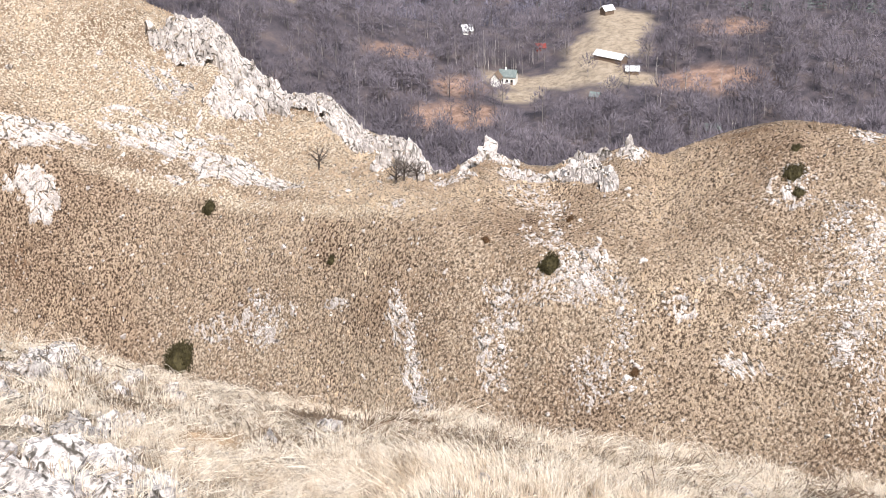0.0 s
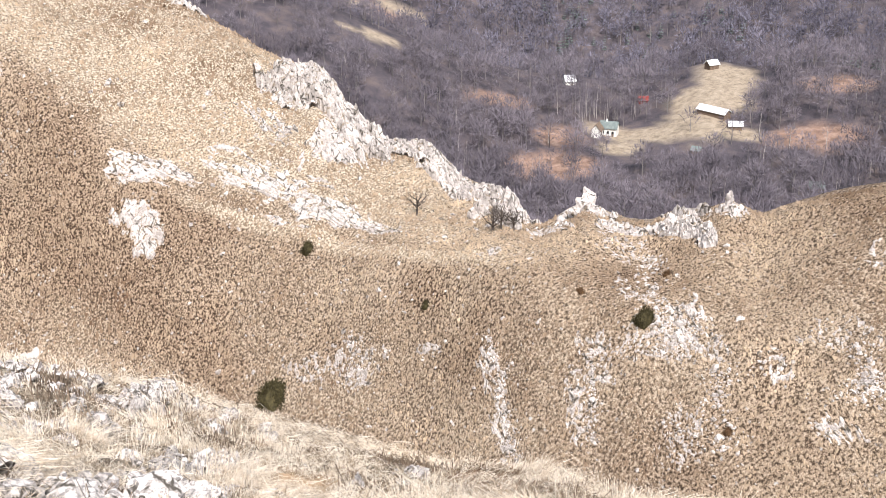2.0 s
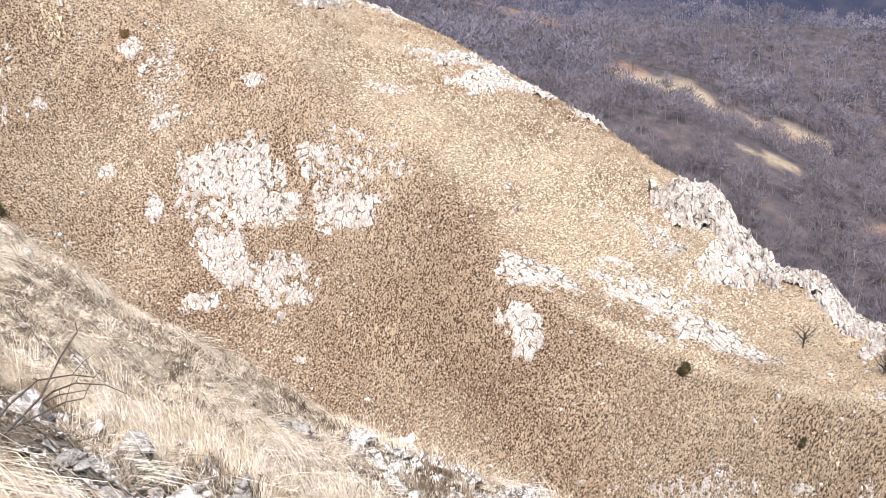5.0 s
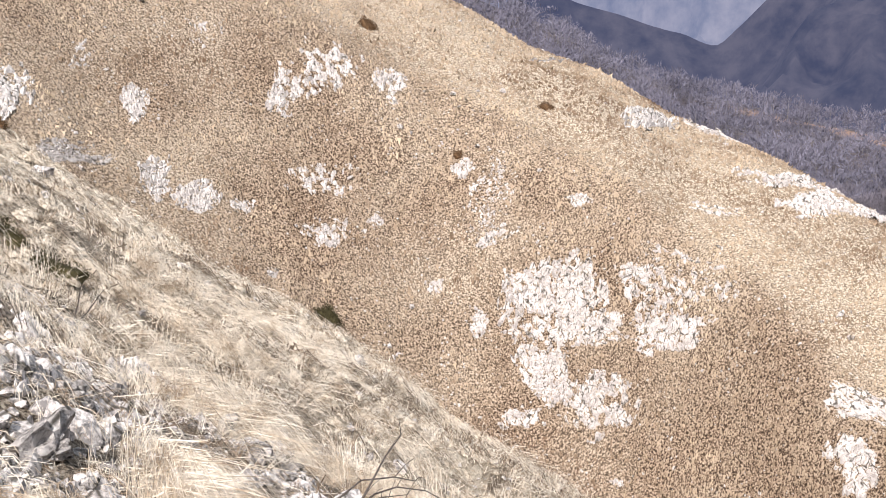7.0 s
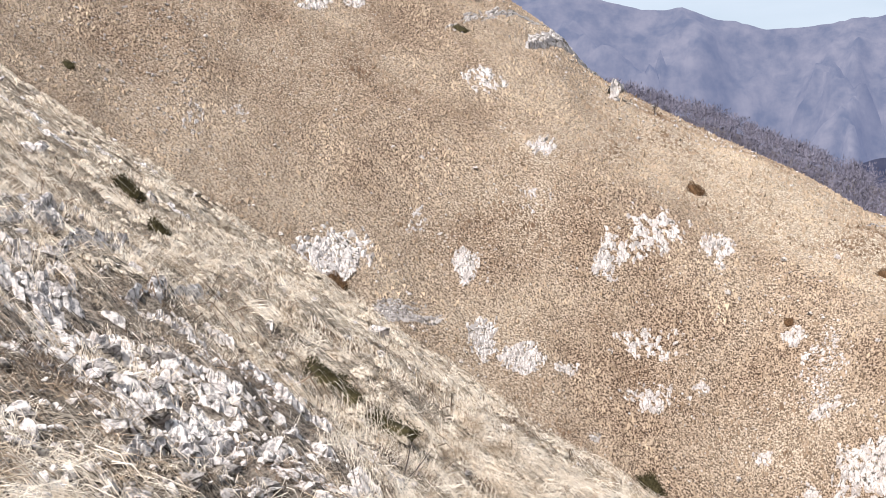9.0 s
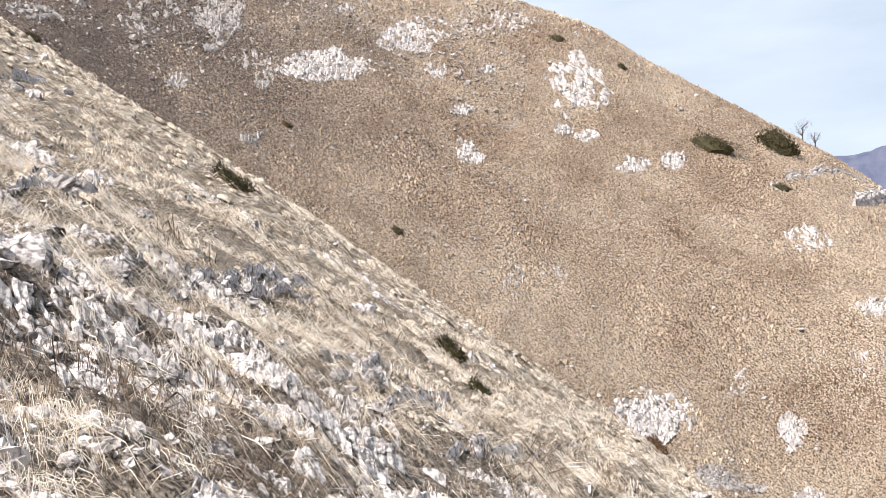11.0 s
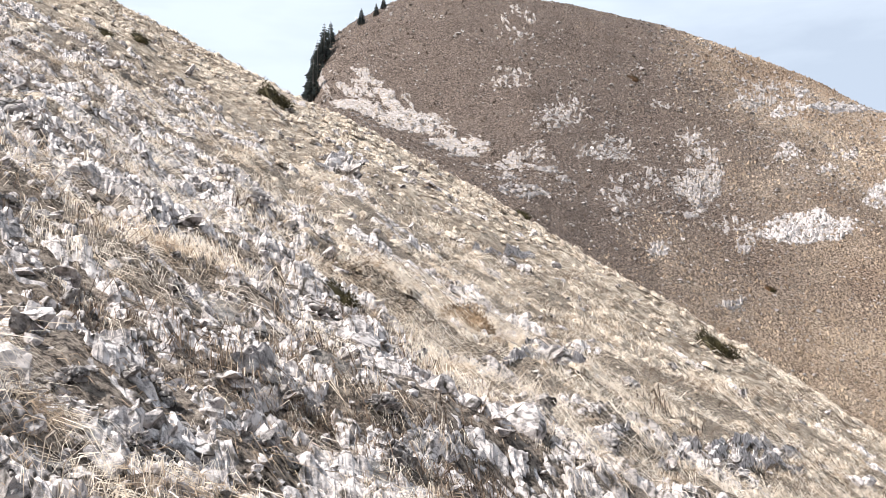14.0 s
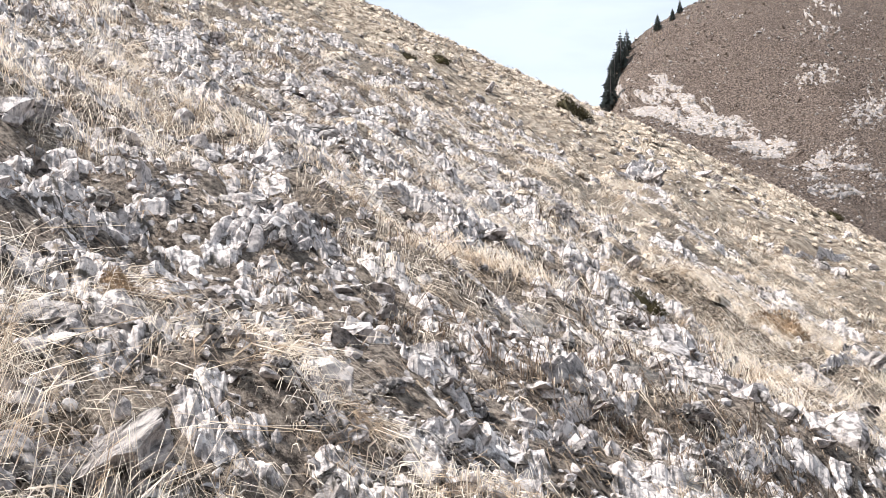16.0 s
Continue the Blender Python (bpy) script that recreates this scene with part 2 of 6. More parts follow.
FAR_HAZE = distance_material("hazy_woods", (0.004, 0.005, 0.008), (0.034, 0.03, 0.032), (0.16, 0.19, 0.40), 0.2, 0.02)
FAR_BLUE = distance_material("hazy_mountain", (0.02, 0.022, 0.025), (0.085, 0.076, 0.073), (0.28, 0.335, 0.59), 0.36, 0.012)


# ---- numbers of the land, seen from the lookout: bearing in degrees, pitch in degrees, range in metres ----
def curve(*pairs, soft=0.25):
    """A line through pairs of bearing and value, its corners rounded over so many degrees."""
    b, v = zip(*pairs)
    return lambda q: sum(np.interp(q + k * soft, b, v) * w for k, w in ((-2, 0.1), (-1, 0.2), (0, 0.4), (1, 0.2), (2, 0.1)))


def lattice(ix, iy, seed):
    h = (ix.astype(np.int64) * 374761393 + iy.astype(np.int64) * 668265263 + seed * 974711) & 0x7FFFFFFF
    h = ((h ^ (h >> 13)) * 1274126177) & 0x7FFFFFFF
    return ((h ^ (h >> 16)) & 0xFFFF) / 32767.5 - 1.0


def value_noise(x, y, seed=0):
    ix, iy = np.floor(x), np.floor(y)
    fx, fy = x - ix, y - iy
    fx, fy = fx * fx * fx * (fx * (fx * 6 - 15) + 10), fy * fy * fy * (fy * (fy * 6 - 15) + 10)
    a, b = lattice(ix, iy, seed), lattice(ix + 1, iy, seed)
    c, d = lattice(ix, iy + 1, seed), lattice(ix + 1, iy + 1, seed)
    return (a + (b - a) * fx) * (1 - fy) + (c + (d - c) * fx) * fy


def fbm(x, y, size, octaves=4, seed=0, gain=0.5):
    out, amp, k = 0.0, 1.0, 1.0 / size
    for i in range(octaves):
        out = out + amp * value_noise(x * k + 17.3 * i, y * k - 9.1 * i, seed + i)
        amp, k = amp * gain, k * 2.03
    return out


EYE = 1.6
EDGE = curve((-180, 14), (-140, 30), (-110, 32), (-90, 30), (-75, 26.2), (-67, 23.7), (-62.7, 22), (-57, 19.5), (-52.7, 17.7), (-47.3, 14.8), (-42.3, 11.7), (-37, 8.3),
             (-33.4, 5.8), (-30, 3.2), (-25.2, -0.15), (-21.6, -2.65), (-18.7, -5.1), (-14.5, -8.3), (-9.8, -11.8), (-4.9, -14.8), (0, -18.8), (3.8, -21), (8.5, -24),
             (14, -26.4), (19.1, -27.9), (25.9, -29.9), (31.5, -31.5), (37.4, -31.9), (43.3, -32.7), (54.8, -33.4), (75, -33), (110, -26), (140, -10), (180, 14))
EDGE_R = curve((-180, 60), (-67, 60), (-50, 50), (-30, 40), (-15, 28), (0, 20), (10, 16), (25, 16), (40, 14), (55, 14), (80, 20), (180, 60), soft=2.5)
CREST = curve((-180, 20), (-90, 22), (-62, 16), (-55.9, 16.5), (-55.3, 19.6), (-55.0, 21.0), (-54.5, 21.6), (-53.4, 22.4), (-51, 23.5), (-47.8, 23.8), (-43, 23), (-38.6, 21.8), (-35.5, 20.5),
              (-32.3, 19.0), (-29.7, 17.3), (-27.2, 16.7), (-24.1, 15.2), (-20.6, 13.8), (-18.6, 12.3), (-14.1, 9.6), (-10.7, 7.4), (-8.4, 5.6), (-7.7, 4.3), (-5.2, 2.8), (-2.1, 1.1),
              (1.8, -0.9), (4, -2.4), (7.2, -3.6), (10.3, -5.6), (14.7, -7.5), (18.1, -9.4), (21, -10.9), (24.6, -13.2), (26.9, -14.2), (29.3, -17.2), (32, -17.8), (33, -18.7), (35.2, -19.6), (36.3, -20.6), (36.9, -21.2), (37.8, -20.7),
              (39.2, -19.9), (40.5, -20.4), (42.3, -20.7), (43.4, -20.1), (45.0, -20.0), (45.5, -19.65), (46.3, -19.65), (46.9, -20.0), (47.6, -19.9), (50.6, -18.7), (53, -18.1), (57.2, -18.4), (65, -20), (80, -24), (120, -18), (180, 10))
CREST_R = curve((-180, 200), (-90, 250), (-56, 300), (-48, 300), (-33, 310), (-20, 310), (-8, 300), (0, 290), (8, 265), (18, 225), (27, 185), (36.7, 150), (45, 138), (57, 130), (90, 130), (180, 200), soft=2.5)
BREAK = curve((-56, 18), (-45, 18.2), (-33, 13.5), (-20, 7), (-9.7, 1.5), (1.8, -5.5), (8.2, -8.4), (10.8, -10.7), (14.4, -13), (17.8, -16.6), (21.4, -19.9), (25.4, -21.4), (29.4, -21.8), (34.8, -22.3),
              (40, -24), (57, -25), (80, -28), soft=0.75)
FOOT_K = curve((-60, 0.52), (-45, 0.55), (-20, 0.6), (0, 0.66), (20, 0.68), (36, 0.72), (57, 0.72), soft=2.5)
BREAK_K = curve((-60, 0.78), (-20, 0.78), (0, 0.8), (10, 0.8), (20, 0.78), (30, 0.84), (40, 0.86), (57, 0.86), soft=2.5)
WOOD_TOP = curve((-180, 4), (-20, 5), (-5.7, 3.0), (-2.1, 1.7), (1.1, 0.1), (5.1, -1.6), (7.5, -3.2), (10.1, -4.4), (15.4, -5.8), (19.3, -6.6), (26, -6.8), (40, -7.0), (60, -7.0), (180, 4), soft=0.75)


SPUR = curve((-180, -7), (12, -7.5), (20, -9.3), (25, -10.8), (28, -12.0), (30.2, -13.0), (34, -14.3), (38.3, -14.9), (41, -15.0), (43, -14.4), (44.6, -13.75), (46.6, -14.0), (49, -13.5), (52, -13.7), (60, -13.9), (180, -13), soft=0.4)


def tan(q):
    return np.tan(np.radians(q))


def knots(bearing):
    """Ranges and heights of one radial section: feet, brow of the near slope, gully, foot, break, crest, valley, woods, horizon."""
    e, er, c, cr = EDGE(bearing), EDGE_R(bearing), CREST(bearing), CREST_R(bearing)
    ze, zc = er * tan(e), cr * tan(c)
    s = (ze + EYE) / er
    fr = cr * FOOT_K(bearing)
    zf = fr * tan(e - 0.8)
    br = cr * BREAK_K(bearing)
    zb = br * tan(np.minimum(BREAK(bearing), c - 0.6))
    gr = er + (fr - er) * 0.6
    zg = np.minimum(ze + (zf - ze) * 0.6, zf) - 5
    w = np.clip((bearing - 12) / 20, 0, 1)
    v1r = cr * (1.25 + 0.15 * w)
    zv1 = np.minimum(zc - (v1r - cr) * 0.75, zc - 20)
    wt = WOOD_TOP(bearing)
    v2r = 470 + 0 * e
    zv2 = -178 * w + (1 - w) * np.minimum(-150.0, zc - 60)
    v3r = 640 + 0 * e
    zv3 = w * v3r * tan(SPUR(bearing)) + (1 - w) * v3r * tan(wt - 4.5)
    dip = 780 + 0 * e
    zd = w * (780 * tan(SPUR(bearing)) - 24) + (1 - w) * dip * tan(wt - 3.2)
    v4r = 1150 + 0 * e
    zv4 = v4r * tan(wt)
    far = 4800 + 0 * e
    r = np.stack([0 * e, er * 0.5, er, er * 1.5, gr, fr, br, cr, v1r, v2r, v3r, dip, v4r, v4r * 1.4, far], -1)
    z = np.stack([-EYE + 0 * e, -EYE + s * er * 0.5, ze, ze + s * er * 0.35 - er * 0.12, zg, zf, zb, zc, zv1, zv2, zv3, zd, zv4, zv4 - 120, -300 + 0 * e], -1)
    return r, z


def section(bearing, r):
    """Height of the land, before its roughness, on a monotone cubic through the knots."""
    shape = np.broadcast(bearing, r).shape
    bearing, r = np.broadcast_to(bearing, shape).ravel(), np.broadcast_to(r, shape).ravel()
    kr, kz = knots(bearing)
    h = np.diff(kr, axis=1)
    d = np.diff(kz, axis=1) / h
    m = np.zeros_like(kz)
    same = d[:, :-1] * d[:, 1:] > 0
    w1, w2 = 2 * h[:, 1:] + h[:, :-1], h[:, 1:] + 2 * h[:, :-1]
    safe0, safe1 = np.where(same, d[:, :-1], 1), np.where(same, d[:, 1:], 1)
    m[:, 1:-1] = np.where(same, (w1 + w2) / (w1 / safe0 + w2 / safe1), 0)
    m[:, 0], m[:, -1] = d[:, 0], d[:, -1]
    i = np.clip((r[:, None] >= kr).sum(1) - 1, 0, kr.shape[1] - 2)
    k = np.arange(len(r))
    t = np.clip((r - kr[k, i]) / h[k, i], 0, 1)
    t2, t3 = t * t, t * t * t
    z = (2 * t3 - 3 * t2 + 1) * kz[k, i] + (t3 - 2 * t2 + t) * h[k, i] * m[k, i] + (3 * t2 - 2 * t3) * kz[k, i + 1] + (t3 - t2) * h[k, i] * m[k, i + 1]
    return z.reshape(shape)


def rough(x, y, r, er, cr):
    near = np.clip((er * 1.6 - r) / (er * 0.6), 0, 1)
    hill = np.clip((r - er * 1.3) / (er * 2), 0, 1) * np.clip((cr * 1.3 - r) / (cr * 0.3), 0, 1)
    far = np.clip((r - cr * 1.2) / 100, 0, 1)
    own = np.clip((r - 1.0) / 3, 0, 1)
    return (near * own * (0.17 * fbm(x, y, 3.5, 3, 5) + 0.10 * fbm(x, y, 0.7, 4, 9, 0.6))
            + hill * (1.3 * fbm(x, y, 26, 3, 2) + 0.35 * fbm(x, y, 4.5, 2, 4) + 0.16 * fbm(x, y, 1.1, 2, 7))
            + far * (5 * fbm(x, y, 140, 3, 3)))


def land(x, y):
    x, y = np.asarray(x, float), np.asarray(y, float)
    r, b = np.hypot(x, y), np.degrees(np.arctan2(x, y))
    return section(b, r) + rough(x, y, r, EDGE_R(b), CREST_R(b))


def settle():
    """Nudges brow and crest so that the smooth land stands at the pitches named above."""
    global EDGE, CREST
    b = np.arange(-90, 80, 0.4)
    e0, c0 = EDGE(b), CREST(b)
    de, dc = np.zeros_like(b), np.zeros_like(b)
    for _ in range(3):
        EDGE, CREST = (lambda q, v=e0 + de: np.interp(q, b, v)), (lambda q, v=c0 + dc: np.interp(q, b, v))
        er, cr = EDGE_R(b), CREST_R(b)
        for lo, hi, want, fix in ((er * 0.35, er * 2.0, e0, de), (cr * 0.8, cr * 1.15, c0, dc)):
            r = lo[:, None] + (hi - lo)[:, None] * np.linspace(0, 1, 90)
            B = np.broadcast_to(b[:, None], r.shape)
            x, y = r * np.sin(np.radians(B)), r * np.cos(np.radians(B))
            z = section(B, r) + rough(x, y, r, EDGE_R(B), CREST_R(B))
            fix += want - np.degrees(np.arctan((z / r).max(1)))


settle()


def at(bearing, pitch, r0=2.0, r1=1400.0):
    """Where the line of sight from the lookout at that bearing and pitch meets the land."""
    r = np.geomspace(r0, r1, 3000)
    x, y = r * math.sin(radians(bearing)), r * math.cos(radians(bearing))
    z = land(x, y)
    i = int(np.argmax(z >= r * math.tan(radians(pitch))))
    if z[i] < r[i] * math.tan(radians(pitch)):
        i = int(np.argmax(np.where(r > r0, z / r, -9)))
    return Vector((x[i], y[i], z[i]))


def slope(x, y, d=0.5):
    dx = (land(x + d, y) - land(x - d, y)) / (2 * d)
    dy = (land(x, y + d) - land(x, y - d)) / (2 * d)
    return dx, dy


def mesh_from(name, verts, faces, mat, smooth=False):
    """One mesh from arrays; faces is an array (n, 3) or (n, 4)."""
    verts, faces = np.asarray(verts, np.float32), np.asarray(faces, np.int32)
    me = bpy.data.meshes.new(name)
    k = faces.shape[1]
    me.vertices.add(len(verts))
    me.vertices.foreach_set("co", verts.ravel())
    me.loops.add(faces.size)
    me.loops.foreach_set("vertex_index", faces.ravel())
    me.polygons.add(len(faces))
    me.polygons.foreach_set("loop_start", np.arange(0, faces.size, k, dtype=np.int32))
    me.polygons.foreach_set("use_smooth", np.full(len(faces), smooth))
    me.update(calc_edges=True)
    me.materials.append(mat)
    return me


def part(name, me, parent, label=""):
    ob = new(name, me)
    ob.parent = parent
    return tagged(ob, label) if label else ob


# ---- clearings in the woods: bearing, pitch, half widths in degrees and metres; True: mown meadow, False: red bracken ----
CLEARINGS = []
for cb, cp, cw, cd, ck in ((43.8, -16.4, 1.9, 24, True), (44.6, -15.2, 1.7, 20, True), (45.2, -14.2, 1.5, 22, True), (41.8, -16.9, 1.4, 10, True), (40.8, -17.5, 1.0, 8, True),
                           (46.0, -16.7, 0.9, 8, True), (40.1, -16.9, 1.2, 10, True), (38.0, -18.7, 2.3, 18, False), (38.0, -17.0, 1.3, 14, False), (35.0, -15.5, 1.8, 9, False), (49.6, -16.5, 2.4, 13, False),
                           (50.3, -14.3, 1.7, 12, False), (24.6, -9.6, 1.8, 22, True), (23.0, -9.0, 1.2, 24, False), (26.6, -10.6, 1.2, 10, True), (29.6, -12.7, 1.1, 9, True),
                           (29.2, -11.5, 2.6, 6, False), (25.8, -10.1, 0.7, 7, True), (27.1, -10.8, 0.7, 7, True), (28.6, -11.3, 0.9, 6, True), (30.7, -11.6, 1.2, 5, True),
                           (28.3, -12.25, 0.6, 5, True), (14.4, -5.7, 1.6, 30, False), (18.5, -6.7, 2.4, 22, False)):
    spot = at(cb, cp, 330.0)
    CLEARINGS.append((cb, math.hypot(spot.x, spot.y), cw, cd, ck))


ROCK_LINE = curve((-180, 1), (-75, 0.2), (-63, 0.4), (-54, 0.9), (-46, 2.6), (-36, 4.2), (-26, 4.6), (-12, 5.2), (0, 5.8), (14, 4.2), (22, 2.4), (28, 2.6), (36, 4.0), (58, 4.0), (180, 2), soft=1.5)
ROCK_SHARE = curve((-180, 0.6), (-80, 0.88), (-50, 0.84), (-36, 0.68), (-20, 0.74), (-6, 0.74), (4, 0.72), (12, 0.95), (24, 0.9), (32, 0.5), (50, 0.26), (180, 0.3), soft=1.5)


def rock_share(x, y, b, r):
    """How much of the near slope is bare broken rock: none on the grassy brow, much on the stony side below it."""
    q = EDGE(b) - np.degrees(np.arctan(section(b, r) / np.maximum(r, 0.1)))
    below = np.clip((q - ROCK_LINE(b)) / 4.0, 0, 1)
    tall = 0.8 * fbm(x, y, 2.3, 3, 171) + 0.55 * fbm(x, y, 7.5, 2, 172)
    return np.clip(below * (0.8 * ROCK_SHARE(b) + tall) * 1.1 + 0.25 * np.clip(tall - 0.55, 0, 1), 0, 1)


# ---- the ground: one sheet from the feet to the horizon ----
def build_ground():
    cols = np.concatenate([np.arange(-180, -84, 4.0), np.arange(-84, 62, 0.4), np.arange(62, 180, 4.0)])
    rows_per = [(0, 1, 150), (1, 2, 60), (2, 3, 24), (3, 4, 12), (4, 5, 16), (5, 6, 110), (6, 7, 80), (7, 8, 26), (8, 9, 14), (9, 10, 34), (10, 11, 14), (11, 12, 24), (12, 13, 6), (13, 14, 8)]
    kr, _ = knots(cols)
    rs = []
    for a, b, n in rows_per:
        f = np.arange(n) / n
        lo, hi = kr[:, a][:, None], kr[:, b][:, None]
        if a == 0:
            g = np.clip((f - 0.1) / 0.9, 0, 1)[None, :]
            rs.append(np.where(f[None, :] < 0.1, 0.03 + (1.8 - 0.03) * f[None, :] / 0.1, 1.8 * (hi / 1.8) ** g))
        elif a >= 7:
            rs.append(lo * (hi / lo) ** f[None, :])
        else:
            rs.append(lo + (hi - lo) * f[None, :])
    rs.append(kr[:, -1:])
    r = np.concatenate(rs, 1)
    b = np.broadcast_to(cols[:, None], r.shape)
    x, y = r * np.sin(np.radians(b)), r * np.cos(np.radians(b))
    z = section(b, r) + rough(x, y, r, EDGE_R(b), CREST_R(b))
    nc, nr = r.shape
    verts = np.stack([x, y, z], -1).reshape(-1, 3)
    idx = np.arange(nc * nr).reshape(nc, nr)
    nxt = np.roll(idx, -1, 0)
    faces = np.stack([idx[:, :-1], idx[:, 1:], nxt[:, 1:], nxt[:, :-1]], -1).reshape(-1, 4)
    me = mesh_from("ground", verts, faces[:, ::-1], TURF, True)
    er, cr = EDGE_R(b), CREST_R(b)
    near = np.clip((er * 2.2 - r) / (er * 0.8), 0, 1)
    beyond = np.clip((r - cr * 1.1) / (cr * 0.1), 0, 1)
    wob = fbm(x, y, 40, 3, 31)
    heath = np.clip((-30 - b + 8 * wob) / 12, 0, 1) * (1 - near) * (1 - beyond)
    upper = np.clip((r - kr[:, 6][:, None]) / 6 + 0.3 * wob, 0, 1) * np.clip((b + 12) / 10, 0, 1) * np.clip((38 - b) / 6, 0, 1) * (1 - beyond)
    trail = np.clip(1.5 - np.abs(r - kr[:, 6][:, None] + 1.5 * wob) / 1.2, 0, 1) * np.clip((b - 19) / 3, 0, 1) * np.clip((36 - b) / 2, 0, 1)
    straw = np.maximum(np.maximum(near, trail), 0.75 * upper)
    mead = np.zeros_like(r)
    brack = np.zeros_like(r)
    for cb, crr, wb, wr, kind in CLEARINGS:
        q = ((b - cb) / wb) ** 2 + ((r - crr) / wr) ** 2
        v = np.clip((1.25 - q + 0.6 * fbm(x, y, 22, 4, 33)) * (2.5 if kind else 1.3), 0, 1)
        if kind:
            mead = np.maximum(mead, v)
        else:
            brack = np.maximum(brack, v)
    stony = np.clip(0.9 - near * 0.2, 0, 1) * (1 - beyond)
    # ground darkens with the share of rock: shade between stones put into colour
    for nm, v in (("straw", straw), ("mat", np.clip((er * 0.7 - r) / (er * 0.3), 0, 1)), ("soil_shade", np.where(r < er * 1.1, np.clip(rock_share(x, y, b, r) * 1.3 + 0.06, 0, 1), 0)), ("heath", heath), ("litter", beyond), ("meadow", mead * beyond), ("bracken", brack * beyond), ("stony", stony)):
        at_ = me.attributes.new(nm, "FLOAT", "POINT")
        at_.data.foreach_set("value", v.ravel().astype(np.float32))
    ob = new("ground", me)
    tagged(ob, "mountain slope of dry straw and rust-brown winter grass", "ground", kind="structure")
    return ob


build_ground()


# ---- far ranges ----
def far_range(name, top, r, depth, mat, label, amp, seed):
    b = np.arange(-60, 80, 0.25)
    k = np.linspace(0, 1, 28)
    B, K = np.meshgrid(b, k, indexing="ij")
    R = r + depth * K
    x, y = R * np.sin(np.radians(B)), R * np.cos(np.radians(B))
    zt = (r + depth) * tan(top(B))
    ridge = np.abs(fbm(x, y, 420, 5, seed, 0.55))
    z = -250 + (zt + 250) * K ** 0.8 - amp * ridge * np.sin(np.pi * np.minimum(K * 1.0, 1)) - amp * 0.1 * ridge
    idx = np.arange(B.size).reshape(B.shape)
    faces = np.stack([idx[:-1, :-1], idx[1:, :-1], idx[1:, 1:], idx[:-1, 1:]], -1).reshape(-1, 4)
    ob = new(name, mesh_from(name, np.stack([x, y, z], -1).reshape(-1, 3), faces, mat, True))
    return tagged(ob, label, "mountain", kind="structure")


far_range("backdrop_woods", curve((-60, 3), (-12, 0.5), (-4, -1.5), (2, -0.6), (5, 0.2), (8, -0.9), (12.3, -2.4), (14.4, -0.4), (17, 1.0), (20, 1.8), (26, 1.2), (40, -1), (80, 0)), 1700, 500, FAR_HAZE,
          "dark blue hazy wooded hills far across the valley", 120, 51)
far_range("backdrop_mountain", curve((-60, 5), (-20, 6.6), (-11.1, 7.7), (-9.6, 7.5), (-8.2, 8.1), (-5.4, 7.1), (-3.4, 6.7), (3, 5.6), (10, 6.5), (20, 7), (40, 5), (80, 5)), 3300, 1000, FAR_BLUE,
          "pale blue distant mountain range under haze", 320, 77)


# ---- rock forms ----
def sphere_arrays(levels):
    bm = bmesh.new()
    bmesh.ops.create_icosphere(bm, subdivisions=levels, radius=1.0)
    v = np.array([q.co[:] for q in bm.verts])
    f = np.array([[q.index for q in p.verts] for p in bm.faces])
    bm.free()
    return v, f


def chunk_shape(levels, seed, cuts=7, grooves=0):
    """A broken block: a sphere planed off by random flat cuts, split by joints, then roughened."""
    rng = np.random.default_rng(seed)
    v, f = sphere_arrays(levels)
    v = v.copy()
    for _ in range(cuts):
        n = rng.normal(size=3)
        n /= np.linalg.norm(n)
        d = rng.uniform(0.35, 0.75)
        over = np.maximum(v @ n - d, 0)
        v -= over[:, None] * n
    for _ in range(grooves):
        n = rng.normal(size=3)
        n /= np.linalg.norm(n)
        gap = np.abs(v @ n - rng.uniform(-0.45, 0.45))
        v *= 1 - 0.30 * np.clip(1 - gap / 0.11, 0, 1)[:, None]
    if levels > 1:
        v *= 1 + 0.05 * np.sin(v @ rng.normal(0, 4, (3, 1)) + 1) + 0.04 * np.sin(v @ rng.normal(0, 8, (3, 1)))
    v += rng.normal(size=v.shape) * ((0.03 if levels < 3 else 0.014) if levels > 1 else 0.14)
    return v, f


BLOCKS = [chunk_shape(2, 100 + i) for i in range(10)]
CHIPS = [chunk_shape(1, 200 + i, 5) for i in range(10)]
CRAGGY = [chunk_shape(2, 500 + i, 8, 3) for i in range(14)]
GRIT = [chunk_shape(1, 300 + i, 3) for i in range(4)]


def turned(rng, n, lean=0.35):
    """n rotation matrices: any turn about the vertical, and some lean."""
    a, p, q = rng.uniform(0, 2 * np.pi, n), rng.normal(0, lean, n), rng.normal(0, lean, n)
    ca, sa, cp, sp, cq, sq = np.cos(a), np.sin(a), np.cos(p), np.sin(p), np.cos(q), np.sin(q)
    o, z = np.ones(n), np.zeros(n)
    A = np.stack([ca, -sa, z, sa, ca, z, z, z, o], -1).reshape(-1, 3, 3)
    P = np.stack([o, z, z, z, cp, -sp, z, sp, cp], -1).reshape(-1, 3, 3)
    Q = np.stack([cq, z, sq, z, o, z, -sq, z, cq], -1).reshape(-1, 3, 3)
    return A @ P @ Q


